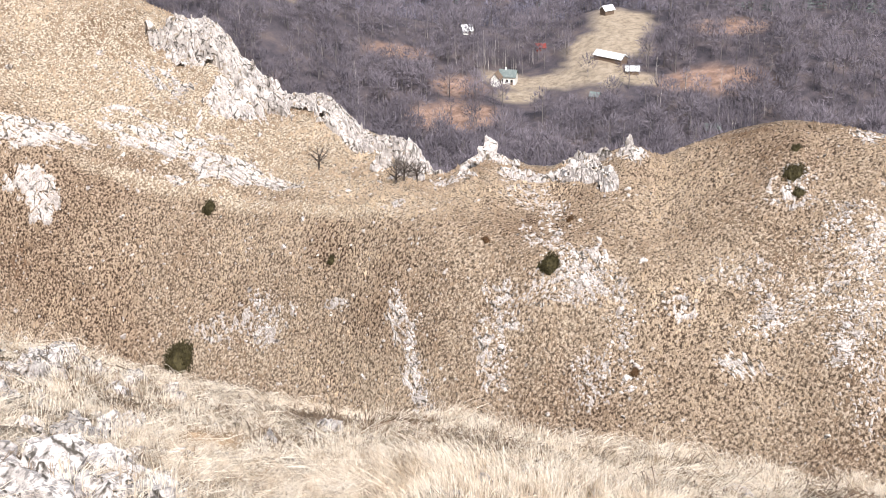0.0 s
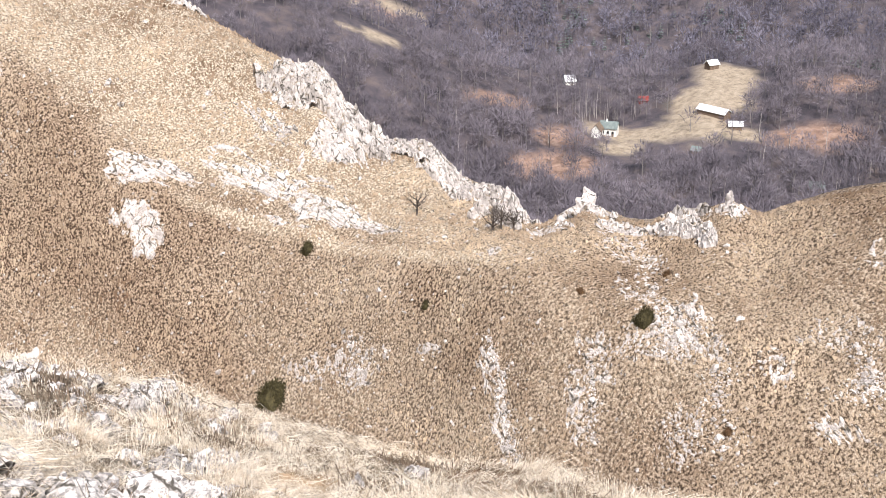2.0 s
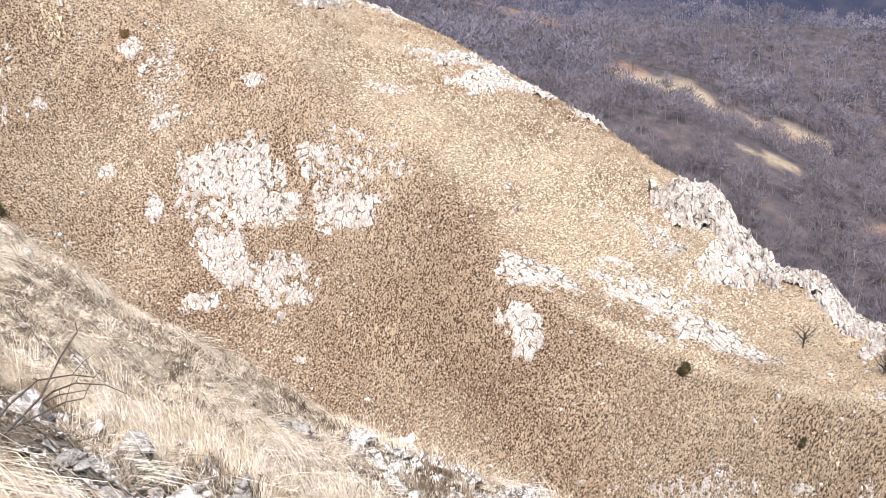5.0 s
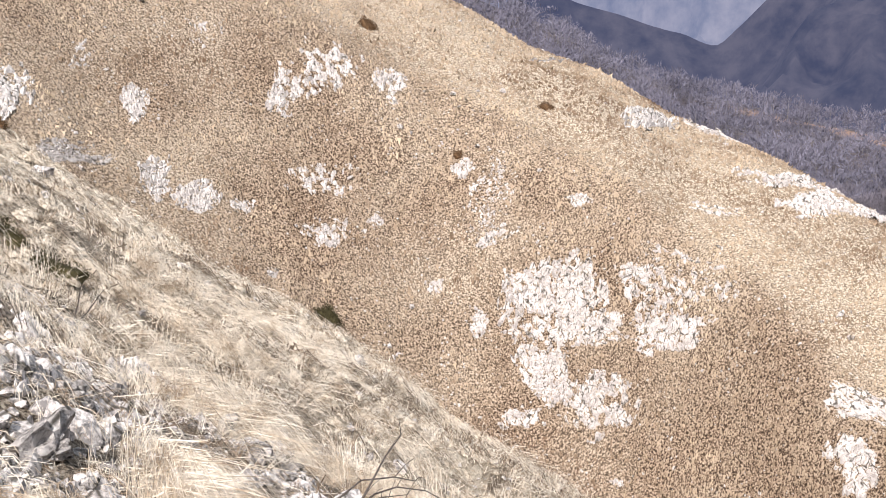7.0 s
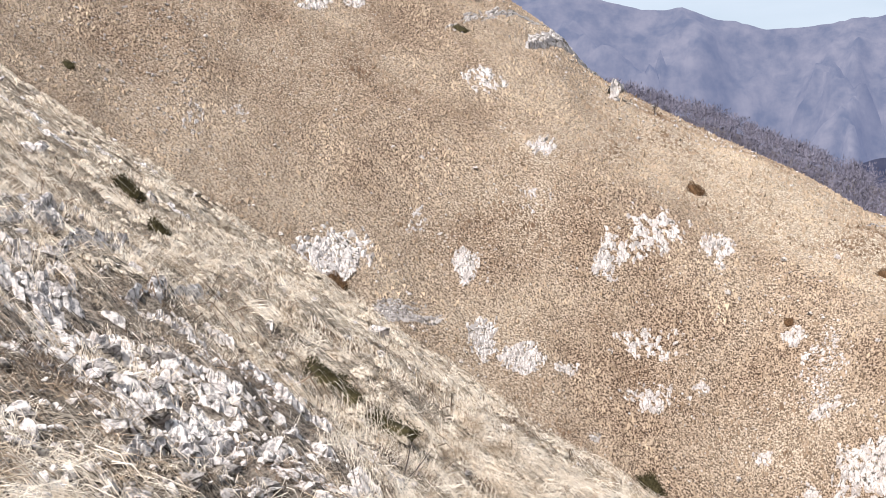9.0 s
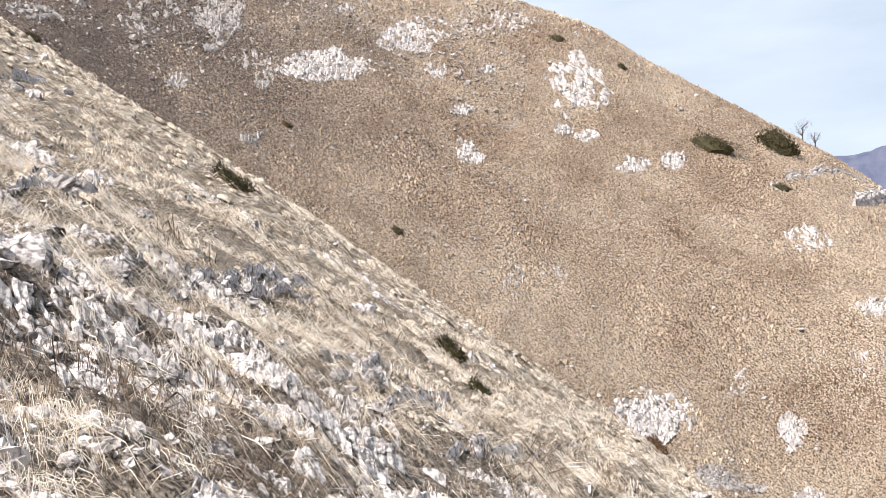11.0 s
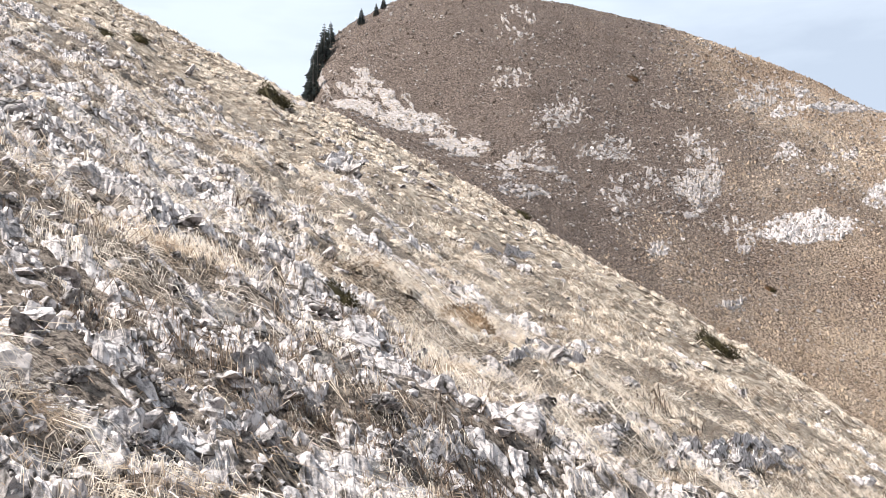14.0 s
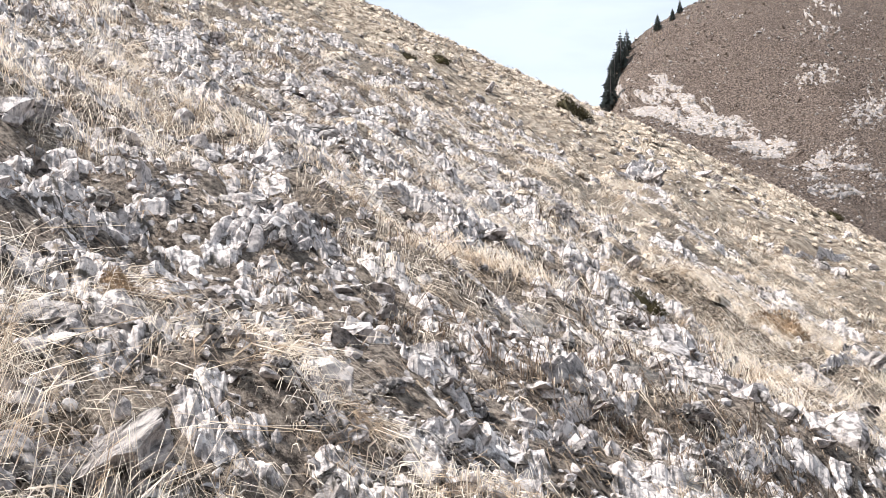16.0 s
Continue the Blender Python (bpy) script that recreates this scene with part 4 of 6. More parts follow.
def pinnacle(b, p, w, h, seed):
    """A small rock tower on the skyline."""
    rng = np.random.default_rng(seed)
    c = at(b, p, 60.0, float(CREST_R(b)) * 1.01)
    m = radians(1) * math.hypot(c.x, c.y)
    v, f = chunk_shape(4, seed, 16)
    v = v * np.array([0.62, 0.5, 1.0]) * (1 + 0.16 * np.sin(v[:, 2:3] * 9 + v[:, :1] * 7) + rng.normal(0, 0.03, (len(v), 1)))
    v = v * np.array([w * m, w * m, h * m * 1.25])
    ob = new("rock_pinnacle", mesh_from("rock_pinnacle", v, f, LIMESTONE))
    ob.location = c
    return tagged(ob, "white limestone pinnacle on the grassy ridge", "rock")


pinnacle(45.88, -19.45, 0.72, 0.78, 31)
outcrop(45.9, -19.9, 1.5, 0.8, 40, 0.34, 1.1, swell=0.12, grain=0.2)
pinnacle(39.3, -20.3, 1.5, 0.95, 32)
pinnacle(43.4, -20.9, 1.1, 0.5, 34)
outcrop(43.9, -21.05, 2.4, 1.3, 60, 0.32, 1.2, swell=0.16, grain=0.2)
outcrop(41.4, -21.3, 2.6, 0.9, 60, 0.26, 1.0, swell=0.1, grain=0.2)
pinnacle(38.2, -20.9, 1.2, 0.5, 35)
pinnacle(35.6, -21.0, 1.9, 1.5, 36)
pinnacle(34.4, -20.6, 1.5, 1.1, 37)
pinnacle(-6.3, 2.9, 0.6, 0.75, 33)


def scree_patch(b, p, w, h, n, size, seed, lean=0.0):
    """A run of loose white stone down the slope."""
    rng = np.random.default_rng(seed)
    mid, top, low = at(b, p, 60.0), at(b + lean / 2, p + h / 2, 60.0), at(b - lean / 2, p - h / 2, 60.0)
    rm, rt, rl = (math.hypot(q.x, q.y) for q in (mid, top, low))
    e0, e1 = at(b - w / 2, p, 60.0), at(b + w / 2, p, 60.0)
    shear = float(np.clip((math.hypot(e1.x, e1.y) - math.hypot(e0.x, e0.y)) / w, -0.12 * rm, 0.12 * rm))
    v = rng.uniform(-1, 1, n)
    u = rng.normal(0, 0.5, n) * (0.75 + 0.4 * np.sin(v * 4 + seed))
    bb = b + u * w / 2 + v * lean / 2
    rr = np.where(v > 0, rm + v * max(rt - rm, 1), rm + v * max(rm - rl, 1)) + shear * (bb - b)
    pos = polar(bb, rr)
    vv, f = joined(GRIT, rng, pos, size * rng.lognormal(0, 0.5, n), 0.5, (0.5, 0.9))
    ob = new("scree_run", mesh_from("scree_run", vv, f, LIMESTONE))
    return tagged(ob, "run of loose white limestone scree on the slope", "stones", kind="stuff")


for k, (zb, zp, zw, zh, zn, zl) in enumerate(((57.0, -25.0, 3.6, 7.0, 900, 1.0), (55.5, -22.5, 3.0, 2.5, 260, 1.5), (42.0, -21.6, 1.2, 2.6, 220, -1.6), (42.6, -23.6, 1.2, 2.4, 200, -0.6), (43.8, -25.6, 4.0, 2.6, 320, 1.0),
                                            (35.2, -28.0, 1.6, 3.0, 180, -0.8), (36.0, -30.6, 1.2, 2.0, 110, -0.6), (40.0, -28.6, 1.0, 4.0, 190, -0.4), (46.0, -28.5, 4.0, 4.0, 240, 0.0), (53.0, -26.5, 4.0, 3.0, 260, 1.5),
                                            (2.3, -9.3, 2.0, 4.0, 330, 1.0), (28.0, -27.0, 3.0, 2.6, 160, 0.0), (9.5, -12.8, 4.5, 3.0, 200, 0.0), (4.5, -15.0, 4.0, 4.0, 200, 0.0), (54.0, -21.0, 3.0, 2.0, 150, 0.0))):
    scree_patch(zb, zp, zw, zh, int(zn * 1.5), 0.115, 40 + k, zl)

# ---- tufts on the far side of the gully ----
def tufts(name, label, b0, b1, n, mat, seed, gate, w=0.24, hgt=0.24):
    rng = np.random.default_rng(seed)
    b = rng.uniform(b0, b1, n)
    k = rng.uniform(0, 1, n)
    cr = CREST_R(b)
    r = cr * FOOT_K(b) * 0.97 + (cr * 1.02 - cr * FOOT_K(b) * 0.97) * k
    pos = polar(b, r)
    keep = rng.uniform(0, 1, n) < gate(pos[:, 0], pos[:, 1], b, r) * (1 - bare(b, r))
    pos = pos[keep]
    n = len(pos)
    s = rng.lognormal(0, 0.3, n) * np.clip(np.hypot(pos[:, 0], pos[:, 1]) / 190, 0.62, 1.25)
    dx, dy = slope(pos[:, 0], pos[:, 1], 2.0)
    turn = rng.uniform(0, 6.28, n)
    vs = np.zeros((n, 4, 3))
    for i in range(3):
        a = turn + i * 2.0944
        vs[:, i, 0], vs[:, i, 1] = np.cos(a) * w * s, np.sin(a) * w * s
    off = vs[:, :3, 0] * dx[:, None] + vs[:, :3, 1] * dy[:, None]
    vs[:, :3, 2] = off - 0.05
    vs[:, 3, :2] = rng.normal(0, 0.10, (n, 2)) * s[:, None]
    vs[:, 3, 2] = hgt * s * rng.uniform(0.6, 1.4, n)
    vs += pos[:, None, :]
    f = np.array([[0, 1, 3], [1, 2, 3], [2, 0, 3]])
    faces = (f[None] + (np.arange(n) * 4)[:, None, None]).reshape(-1, 3)
    ob = new(name, mesh_from(name, vs.reshape(-1, 3), faces, mat))
    return tagged(ob, label, "grass", kind="stuff")


def on_heath(x, y, b, r):
    return np.clip((-30 - b + 8 * fbm(x, y, 40, 3, 31)) / 12, 0, 1)


tufts("tussock_grass", "rust and straw coloured winter tussocks covering the hillside", -48, 59, 240000, TUSSOCK, 11, lambda x, y, b, r: 1 - on_heath(x, y, b, r), 0.155, 0.2)
tufts("heath_grass", "grey-brown heath tussocks, darkened as shade, covering the mountain face", -57, -18, 75000, SHADED_HEATH_TUFT, 12, on_heath, 0.18, 0.11)
loose("hillside_stones", "small white stones strewn over the hillside", -56, 58, lambda b: CREST_R(b) * FOOT_K(b), lambda b: CREST_R(b), 5000, 0.16, 0.7, 21, LIMESTONE,
      lambda x, y, b, r: np.clip(fbm(x, y, 30, 4, 61) * 1.6 + 0.25, 0.02, 1), GRIT)
loose("mountain_stones", "white stones breaking through the heath of the mountain face", -56, -24, lambda b: CREST_R(b) * (FOOT_K(b) + 0.05), lambda b: CREST_R(b) * 0.965, 8500, 0.145, 0.5, 22, SHADED_STONE,
      lambda x, y, b, r: np.clip(fbm(x, y, 40, 4, 63) * 2.6 + 0.4, 0.06, 1) * np.clip((r / CREST_R(b) - 0.60) * 6, 0.15, 1), GRIT)


# ---- loose stones and dry grass of the near slope ----
BOULDERS = []
for k in range(12):
    v_, f_ = chunk_shape(4, 400 + k, 11, 7)
    BOULDERS.append(mesh_from("limestone_rock", v_, f_, BLOCKSTONE))
SHARDS = []
for k in range(14):
    v_, f_ = chunk_shape(3, 450 + k, 10, 5)
    SHARDS.append(mesh_from("limestone_rock", v_, f_, BLOCKSTONE))


def halo(b, r):
    """Places round the ledges of the near slope, where stone has broken away."""
    out = np.zeros(np.shape(b))
    for cb, cr, w, up, dn, ln, fill, sh in CRAGS:
        if cr > EDGE_R(cb) * 1.1:
            continue
        d = r - cr - sh * (b - cb)
        q = np.hypot((b - cb) / (w * 1.5), np.where(d > 0, d / (up * 1.4 + 0.2), d / (dn * 1.8 + 0.4)))
        out = np.maximum(out, np.clip((1.25 - q) * 2, 0, 1))
    return out


def rocky(x, y, b, r):
    """Stoniness of the near slope: high near the path and on the uphill side, low towards the grassy brow."""
    er = EDGE_R(b)
    left = np.clip((-41 - b) / 10, 0, 1)
    inner = np.clip(np.maximum(1.5 - r / 7.0, left * (1.5 - r / (er * 1.6))), 0.14, 1)
    return np.clip(np.maximum(inner * (0.55 + 1.5 * fbm(x, y, 2.6, 3, 71) + 0.45 * left) * np.where(b > 2, 0.9, 1), 0.5 * halo(b, r)), 0.02, 1)


def place_rock(b, p, px_size, flat=0.7, seed=0, r=None):
    """One stone at a bearing and pitch, its size in degrees of view."""
    rng = random.Random(seed)
    c = at(b, p, 1.5)
    s_ = radians(px_size) * math.hypot(c.x, c.y, c.z) * 0.5
    ob = new("limestone_rock", BOULDERS[rng.randrange(12)] if px_size > 1.5 else SHARDS[rng.randrange(14)])
    ob.matrix_basis = Matrix.LocRotScale(c + Vector((0, 0, s_ * flat * 0.08)), Euler((rng.uniform(-0.4, 0.4), rng.uniform(-0.4, 0.4), rng.uniform(0, 6.28))),
                                         Vector((s_ * rng.uniform(0.95, 1.25), s_ * rng.uniform(0.8, 1.1), s_ * flat)))
    return tagged(ob, "white limestone rock lying in dry grass", "rock", "loose stones on the near slope")


def scatter_rocks(n, seed):
    rng = np.random.default_rng(seed)
    b = rng.uniform(-84, 57, n * 12)
    r = 2.6 * (14 / 2.6) ** rng.uniform(0, 1, n * 12)
    pos = polar(b, r)
    keep = np.where(rng.uniform(0, 1, len(b)) < rocky(pos[:, 0], pos[:, 1], b, r))[0][:n]
    for i in keep:
        s_ = float(np.clip(rng.lognormal(np.log(0.075), 0.5), 0.03, 0.22))
        ob = new("limestone_rock", SHARDS[int(rng.integers(0, 14))])
        fl = rng.uniform(0.5, 0.95)
        ob.matrix_basis = Matrix.LocRotScale(Vector(pos[i]) + Vector((0, 0, s_ * fl * 0.2)), Euler(rng.normal(0, 0.4, 3).tolist()[:2] + [rng.uniform(0, 6.28)]),
                                             Vector((s_ * rng.uniform(0.9, 1.4), s_ * rng.uniform(0.7, 1.1), s_ * fl)))
        tagged(ob, "white limestone rock lying in dry grass", "rock", "loose stones on the near slope")


for k, (rb, rp, rw, rf) in enumerate(((17.86, -28.93, 1.73, 1.17), (20.27, -32.60, 2.24, 0.53), (33.79, -34.74, 1.35, 1.00), (31.33, -32.20, 1.79, 0.50), (46.68, -34.94, 1.84, 0.67), (25.38, -33.15, 1.51, 0.52), (19.12, -31.27, 1.18, 0.85), (18.24, -29.62, 1.45, 0.80), (19.62, -30.77, 1.06, 1.00), (16.89, -31.76, 1.30, 0.91), (23.17, -34.34, 1.22, 0.50), (22.64, -34.15, 1.22, 0.50), (41.99, -34.16, 0.79, 0.62), (30.66, -32.56, 1.20, 0.60), (17.13, -28.15, 1.14, 0.75), (16.89, -29.40, 1.16, 1.00), (20.94, -33.51, 1.21, 0.75), (19.11, -31.22, 1.36, 0.78), (17.79, -30.45, 1.17, 0.90), (14.86, -30.93, 1.35, 0.65), (8.05, -26.18, 1.69, 0.60), (12.77, -25.81, 2.52, 0.50))):
    place_rock(rb, rp, rw, rf, 1 + k)
for k, (rb, rp, rw, rf) in enumerate(((17.67, -28.64, 1.15, 1.25), (6.64, -24.42, 1.38, 0.52), (4.39, -28.07, 1.43, 0.52), (9.68, -27.55, 1.14, 0.65), (4.86, -27.53, 1.71, 0.50), (15.30, -28.07, 1.43, 0.60), (-9.82, -21.91, 2.45, 0.78), (-6.07, -20.81, 1.89, 1.00), (-7.56, -20.90, 1.62, 0.67), (-2.93, -25.14, 2.23, 0.62), (1.38, -25.44, 1.40, 0.80), (7.55, -24.83, 1.67, 0.50), (12.97, -25.92, 1.40, 0.50), (0.64, -24.00, 1.66, 0.83), (-16.92, -16.46, 1.84, 0.86), (-17.59, -19.00, 2.40, 0.67), (-16.77, -17.66, 1.59, 0.67), (-13.46, -20.82, 1.89, 0.86), (-18.27, -20.02, 1.61, 0.83), (-16.51, -20.54, 1.62, 0.50), (-10.34, -21.48, 2.17, 0.50), (-6.43, -20.74, 2.16, 0.75))):
    place_rock(rb, rp, rw, rf, 67 + k)
for k, (rb, rp, rw, rf) in enumerate(((-7.76, -21.26, 1.35, 1.20), (-13.68, -13.39, 0.93, 0.56), (-5.10, -20.32, 1.08, 1.00), (-17.91, -14.20, 1.04, 0.75), (-22.30, -11.94, 1.55, 1.00), (-27.29, -7.34, 1.27, 0.80), (-27.19, -10.47, 2.31, 0.50), (-27.05, -8.75, 1.02, 0.50), (-22.48, -13.48, 2.33, 0.50), (-27.04, -14.31, 1.56, 0.50), (-25.63, -14.67, 1.30, 0.68), (-20.73, -15.16, 0.94, 0.83), (-16.51, -16.51, 1.31, 1.00), (-24.02, -12.72, 1.55, 0.50), (-25.98, -13.06, 2.07, 0.62), (-18.17, -14.58, 0.78, 0.67), (-18.84, -7.22, 1.02, 0.50), (-24.75, -9.55, 1.28, 0.60), (-40.85, -6.53, 1.52, 0.83), (-38.12, -6.39, 1.52, 0.83), (-36.99, -7.43, 1.53, 0.57), (-39.49, -1.92, 1.01, 0.60))):
    place_rock(rb, rp, rw, rf, 133 + k)
for k, (rb, rp, rw, rf) in enumerate(((-26.72, -7.60, 1.27, 1.00), (-29.44, -7.91, 1.53, 0.50), (-33.32, -7.30, 1.02, 0.75), (-34.75, -7.33, 1.27, 0.60), (-40.15, -0.92, 1.26, 0.80), (-38.37, -3.07, 1.01, 0.60), (-31.63, -7.66, 1.53, 0.50), (-33.09, -0.32, 1.16, 0.65), (-56.68, -0.16, 1.76, 0.71), (-52.02, 3.56, 1.26, 0.92), (-51.06, 2.98, 1.26, 0.80), (-53.09, 3.88, 1.26, 0.72), (-42.10, 3.59, 1.26, 1.00), (-55.37, 7.38, 1.02, 0.85), (-52.28, 5.54, 2.28, 0.50), (-56.49, 5.82, 2.28, 0.56), (-44.95, 5.26, 1.52, 0.83), (-50.09, -0.80, 1.76, 0.50), (-47.69, -0.95, 1.76, 0.57), (-54.53, -0.32, 1.51, 0.50), (-44.17, 7.37, 1.52, 0.83), (-57.36, 3.93, 1.26, 1.00))):
    place_rock(rb, rp, rw, rf, 199 + k)
for k, (rb, rp, rw, rf) in enumerate(((-57.88, 14.28, 1.56, 1.00), (-49.87, 2.65, 1.01, 1.25), (-53.88, 15.83, 1.31, 0.80), (-41.17, 6.14, 1.27, 0.80), (-33.37, -0.25, 1.01, 1.00), (-31.22, -1.47, 1.77, 0.71), (-36.98, 2.67, 1.26, 0.80), (-46.22, 0.94, 1.51, 0.67), (-40.57, -0.68, 2.02, 0.50), (-70.39, 12.82, 1.81, 1.00), (-70.68, 7.29, 1.52, 1.00), (-65.70, 6.66, 1.52, 0.83), (-66.76, 6.11, 1.27, 0.80), (-67.86, 4.24, 1.77, 0.71), (-68.49, 2.59, 2.02, 0.62), (-66.16, 2.66, 1.77, 0.86), (-63.33, 3.85, 2.27, 0.67), (-58.06, 8.50, 0.92, 0.83), (-60.01, 14.34, 0.52, 1.20), (-57.82, 14.65, 1.30, 0.80), (-53.49, 15.60, 1.57, 0.83), (-60.40, 4.30, 1.52, 0.83))):
    place_rock(rb, rp, rw, rf, 265 + k)
for k, (rb, rp, rw, rf) in enumerate(((-58.17, 3.93, 1.52, 0.83), (-51.41, 3.54, 1.52, 0.83), (-52.38, 5.49, 2.03, 0.50), (-54.87, 9.56, 1.79, 0.57), (-44.74, 7.36, 2.29, 0.56), (-42.23, 3.46, 1.52, 1.00), (-48.97, 9.50, 2.04, 0.50), (-69.21, 17.79, 1.85, 0.57), (-67.69, 17.06, 1.05, 1.00), (-65.20, 17.38, 1.06, 1.25), (-60.24, 11.57, 1.03, 0.75), (-63.39, 6.77, 1.27, 0.80), (-69.08, 5.23, 1.27, 0.80), (-36.83, 2.36, 2.27, 0.56), (-46.31, 11.68, 1.54, 0.67), (-71.13, 13.28, 1.81, 0.86), (-69.07, 13.73, 2.34, 0.67), (-70.47, 12.73, 1.29, 1.30), (-79.83, 13.02, 1.55, 1.00), (-78.69, 14.08, 1.56, 1.00), (-76.12, 11.83, 1.03, 1.00), (-77.03, 7.57, 1.53, 0.83))):
    place_rock(rb, rp, rw, rf, 331 + k)
for k, (rb, rp, rw, rf) in enumerate(((-73.92, 9.20, 1.53, 1.00), (-70.74, 7.46, 1.53, 1.00), (-72.24, 7.15, 1.78, 0.50), (-65.55, 6.78, 1.27, 1.00), (-66.45, 6.09, 1.52, 0.67), (-67.94, 4.15, 1.52, 0.83), (-68.17, 2.50, 2.02, 0.75), (-73.03, 4.70, 1.26, 0.60), (-66.18, 2.53, 1.77, 0.86), (-63.04, 4.02, 1.77, 0.86), (-61.16, 3.30, 1.51, 1.00), (-79.82, 8.45, 1.78, 0.86), (-81.55, 2.61, 3.03, 0.50), (-79.71, 2.19, 2.02, 0.75), (-76.40, 6.82, 1.02, 1.00), (-77.50, 7.22, 0.51, 1.30), (-74.28, 5.58, 1.01, 0.90), (-57.83, 14.29, 1.56, 0.83), (-57.74, 8.58, 1.02, 0.75), (-60.18, 14.29, 0.62, 1.08), (-67.53, 16.92, 1.32, 0.80), (-73.16, 12.99, 0.62, 0.83))):
    place_rock(rb, rp, rw, rf, 397 + k)
for k, (rb, rp, rw, rf) in enumerate(((-52.38, 5.39, 2.03, 0.50), (-54.15, 15.75, 1.57, 1.00), (-51.87, 3.32, 1.77, 0.86))):
    place_rock(rb, rp, rw, rf, 463 + k)


def ledge(b, p, w, h, lean=0.0):
    """A low broken step of bedrock in the near slope."""
    return outcrop(b, p, w, h, 60, 0.32, 0.75, lean, "low broken ledge of grey-white limestone in the slope", "rock_ledge", grain=0.75, mat=FIELDSTONE, step=0.10, swell=0.06)


ledge(-36.87, 3.26, 6.31, 1.51, -1.5)
ledge(-30.59, -2.48, 5.05, 1.76, -1.5)
ledge(-26.18, -4.64, 3.54, 1.51, -1.0)
ledge(-42.18, 3.91, 1.52, 1.26, -0.0)
ledge(-44.46, 7.59, 1.78, 1.51, -0.0)
ledge(-53.89, 16.36, 2.10, 1.26, -0.0)
ledge(-44.17, 7.62, 2.29, 1.51, -0.0)
ledge(-37.22, 2.97, 4.80, 1.51, -1.5)
ledge(-56.50, 6.17, 3.55, 1.76, -0.0)
ledge(-49.86, 3.26, 2.78, 1.51, -0.0)
ledge(-31.44, -0.98, 3.28, 1.51, -0.0)
ledge(-46.40, 12.13, 2.32, 1.01, -0.0)
ledge(-70.42, 13.32, 4.14, 2.27, -0.0)
ledge(-54.02, 16.10, 2.10, 1.26, -0.0)
ledge(-69.21, 17.96, 2.91, 1.51, -0.0)
ledge(-44.73, 7.48, 3.30, 1.51, -0.0)
ledge(-51.41, 3.66, 4.04, 1.51, -0.0)
ledge(-36.57, 2.70, 3.53, 1.51, -0.0)
ledge(-63.34, 4.41, 3.03, 1.76, -0.0)
ledge(-58.17, 4.67, 3.03, 1.51, -0.0)
ledge(-70.36, 13.76, 4.93, 2.27, -0.0)
ledge(-79.61, 13.23, 4.14, 2.27, -0.0)
ledge(-77.89, 8.01, 3.82, 3.28, -0.0)
ledge(-79.97, 2.83, 3.79, 2.02, -0.0)
ledge(17.86, -28.29, 3.44, 1.76, -0.0)
ledge(20.13, -31.54, 3.55, 2.27, -0.0)
ledge(6.14, -26.69, 5.08, 2.02, -0.0)
ledge(18.10, -28.49, 3.15, 1.51, -0.0)
ledge(-9.30, -21.36, 4.33, 2.27, -0.0)
ledge(-6.05, -20.55, 2.96, 2.02, -0.0)
ledge(-17.52, -18.11, 4.24, 3.28, -0.0)
ledge(-6.41, -20.42, 4.57, 1.76, -0.0)
ledge(-25.89, -11.87, 5.15, 2.52, -0.0)
ledge(-17.23, -15.85, 3.14, 1.51, -0.0)
ledge(-38.45, -6.00, 4.56, 2.27, -0.0)



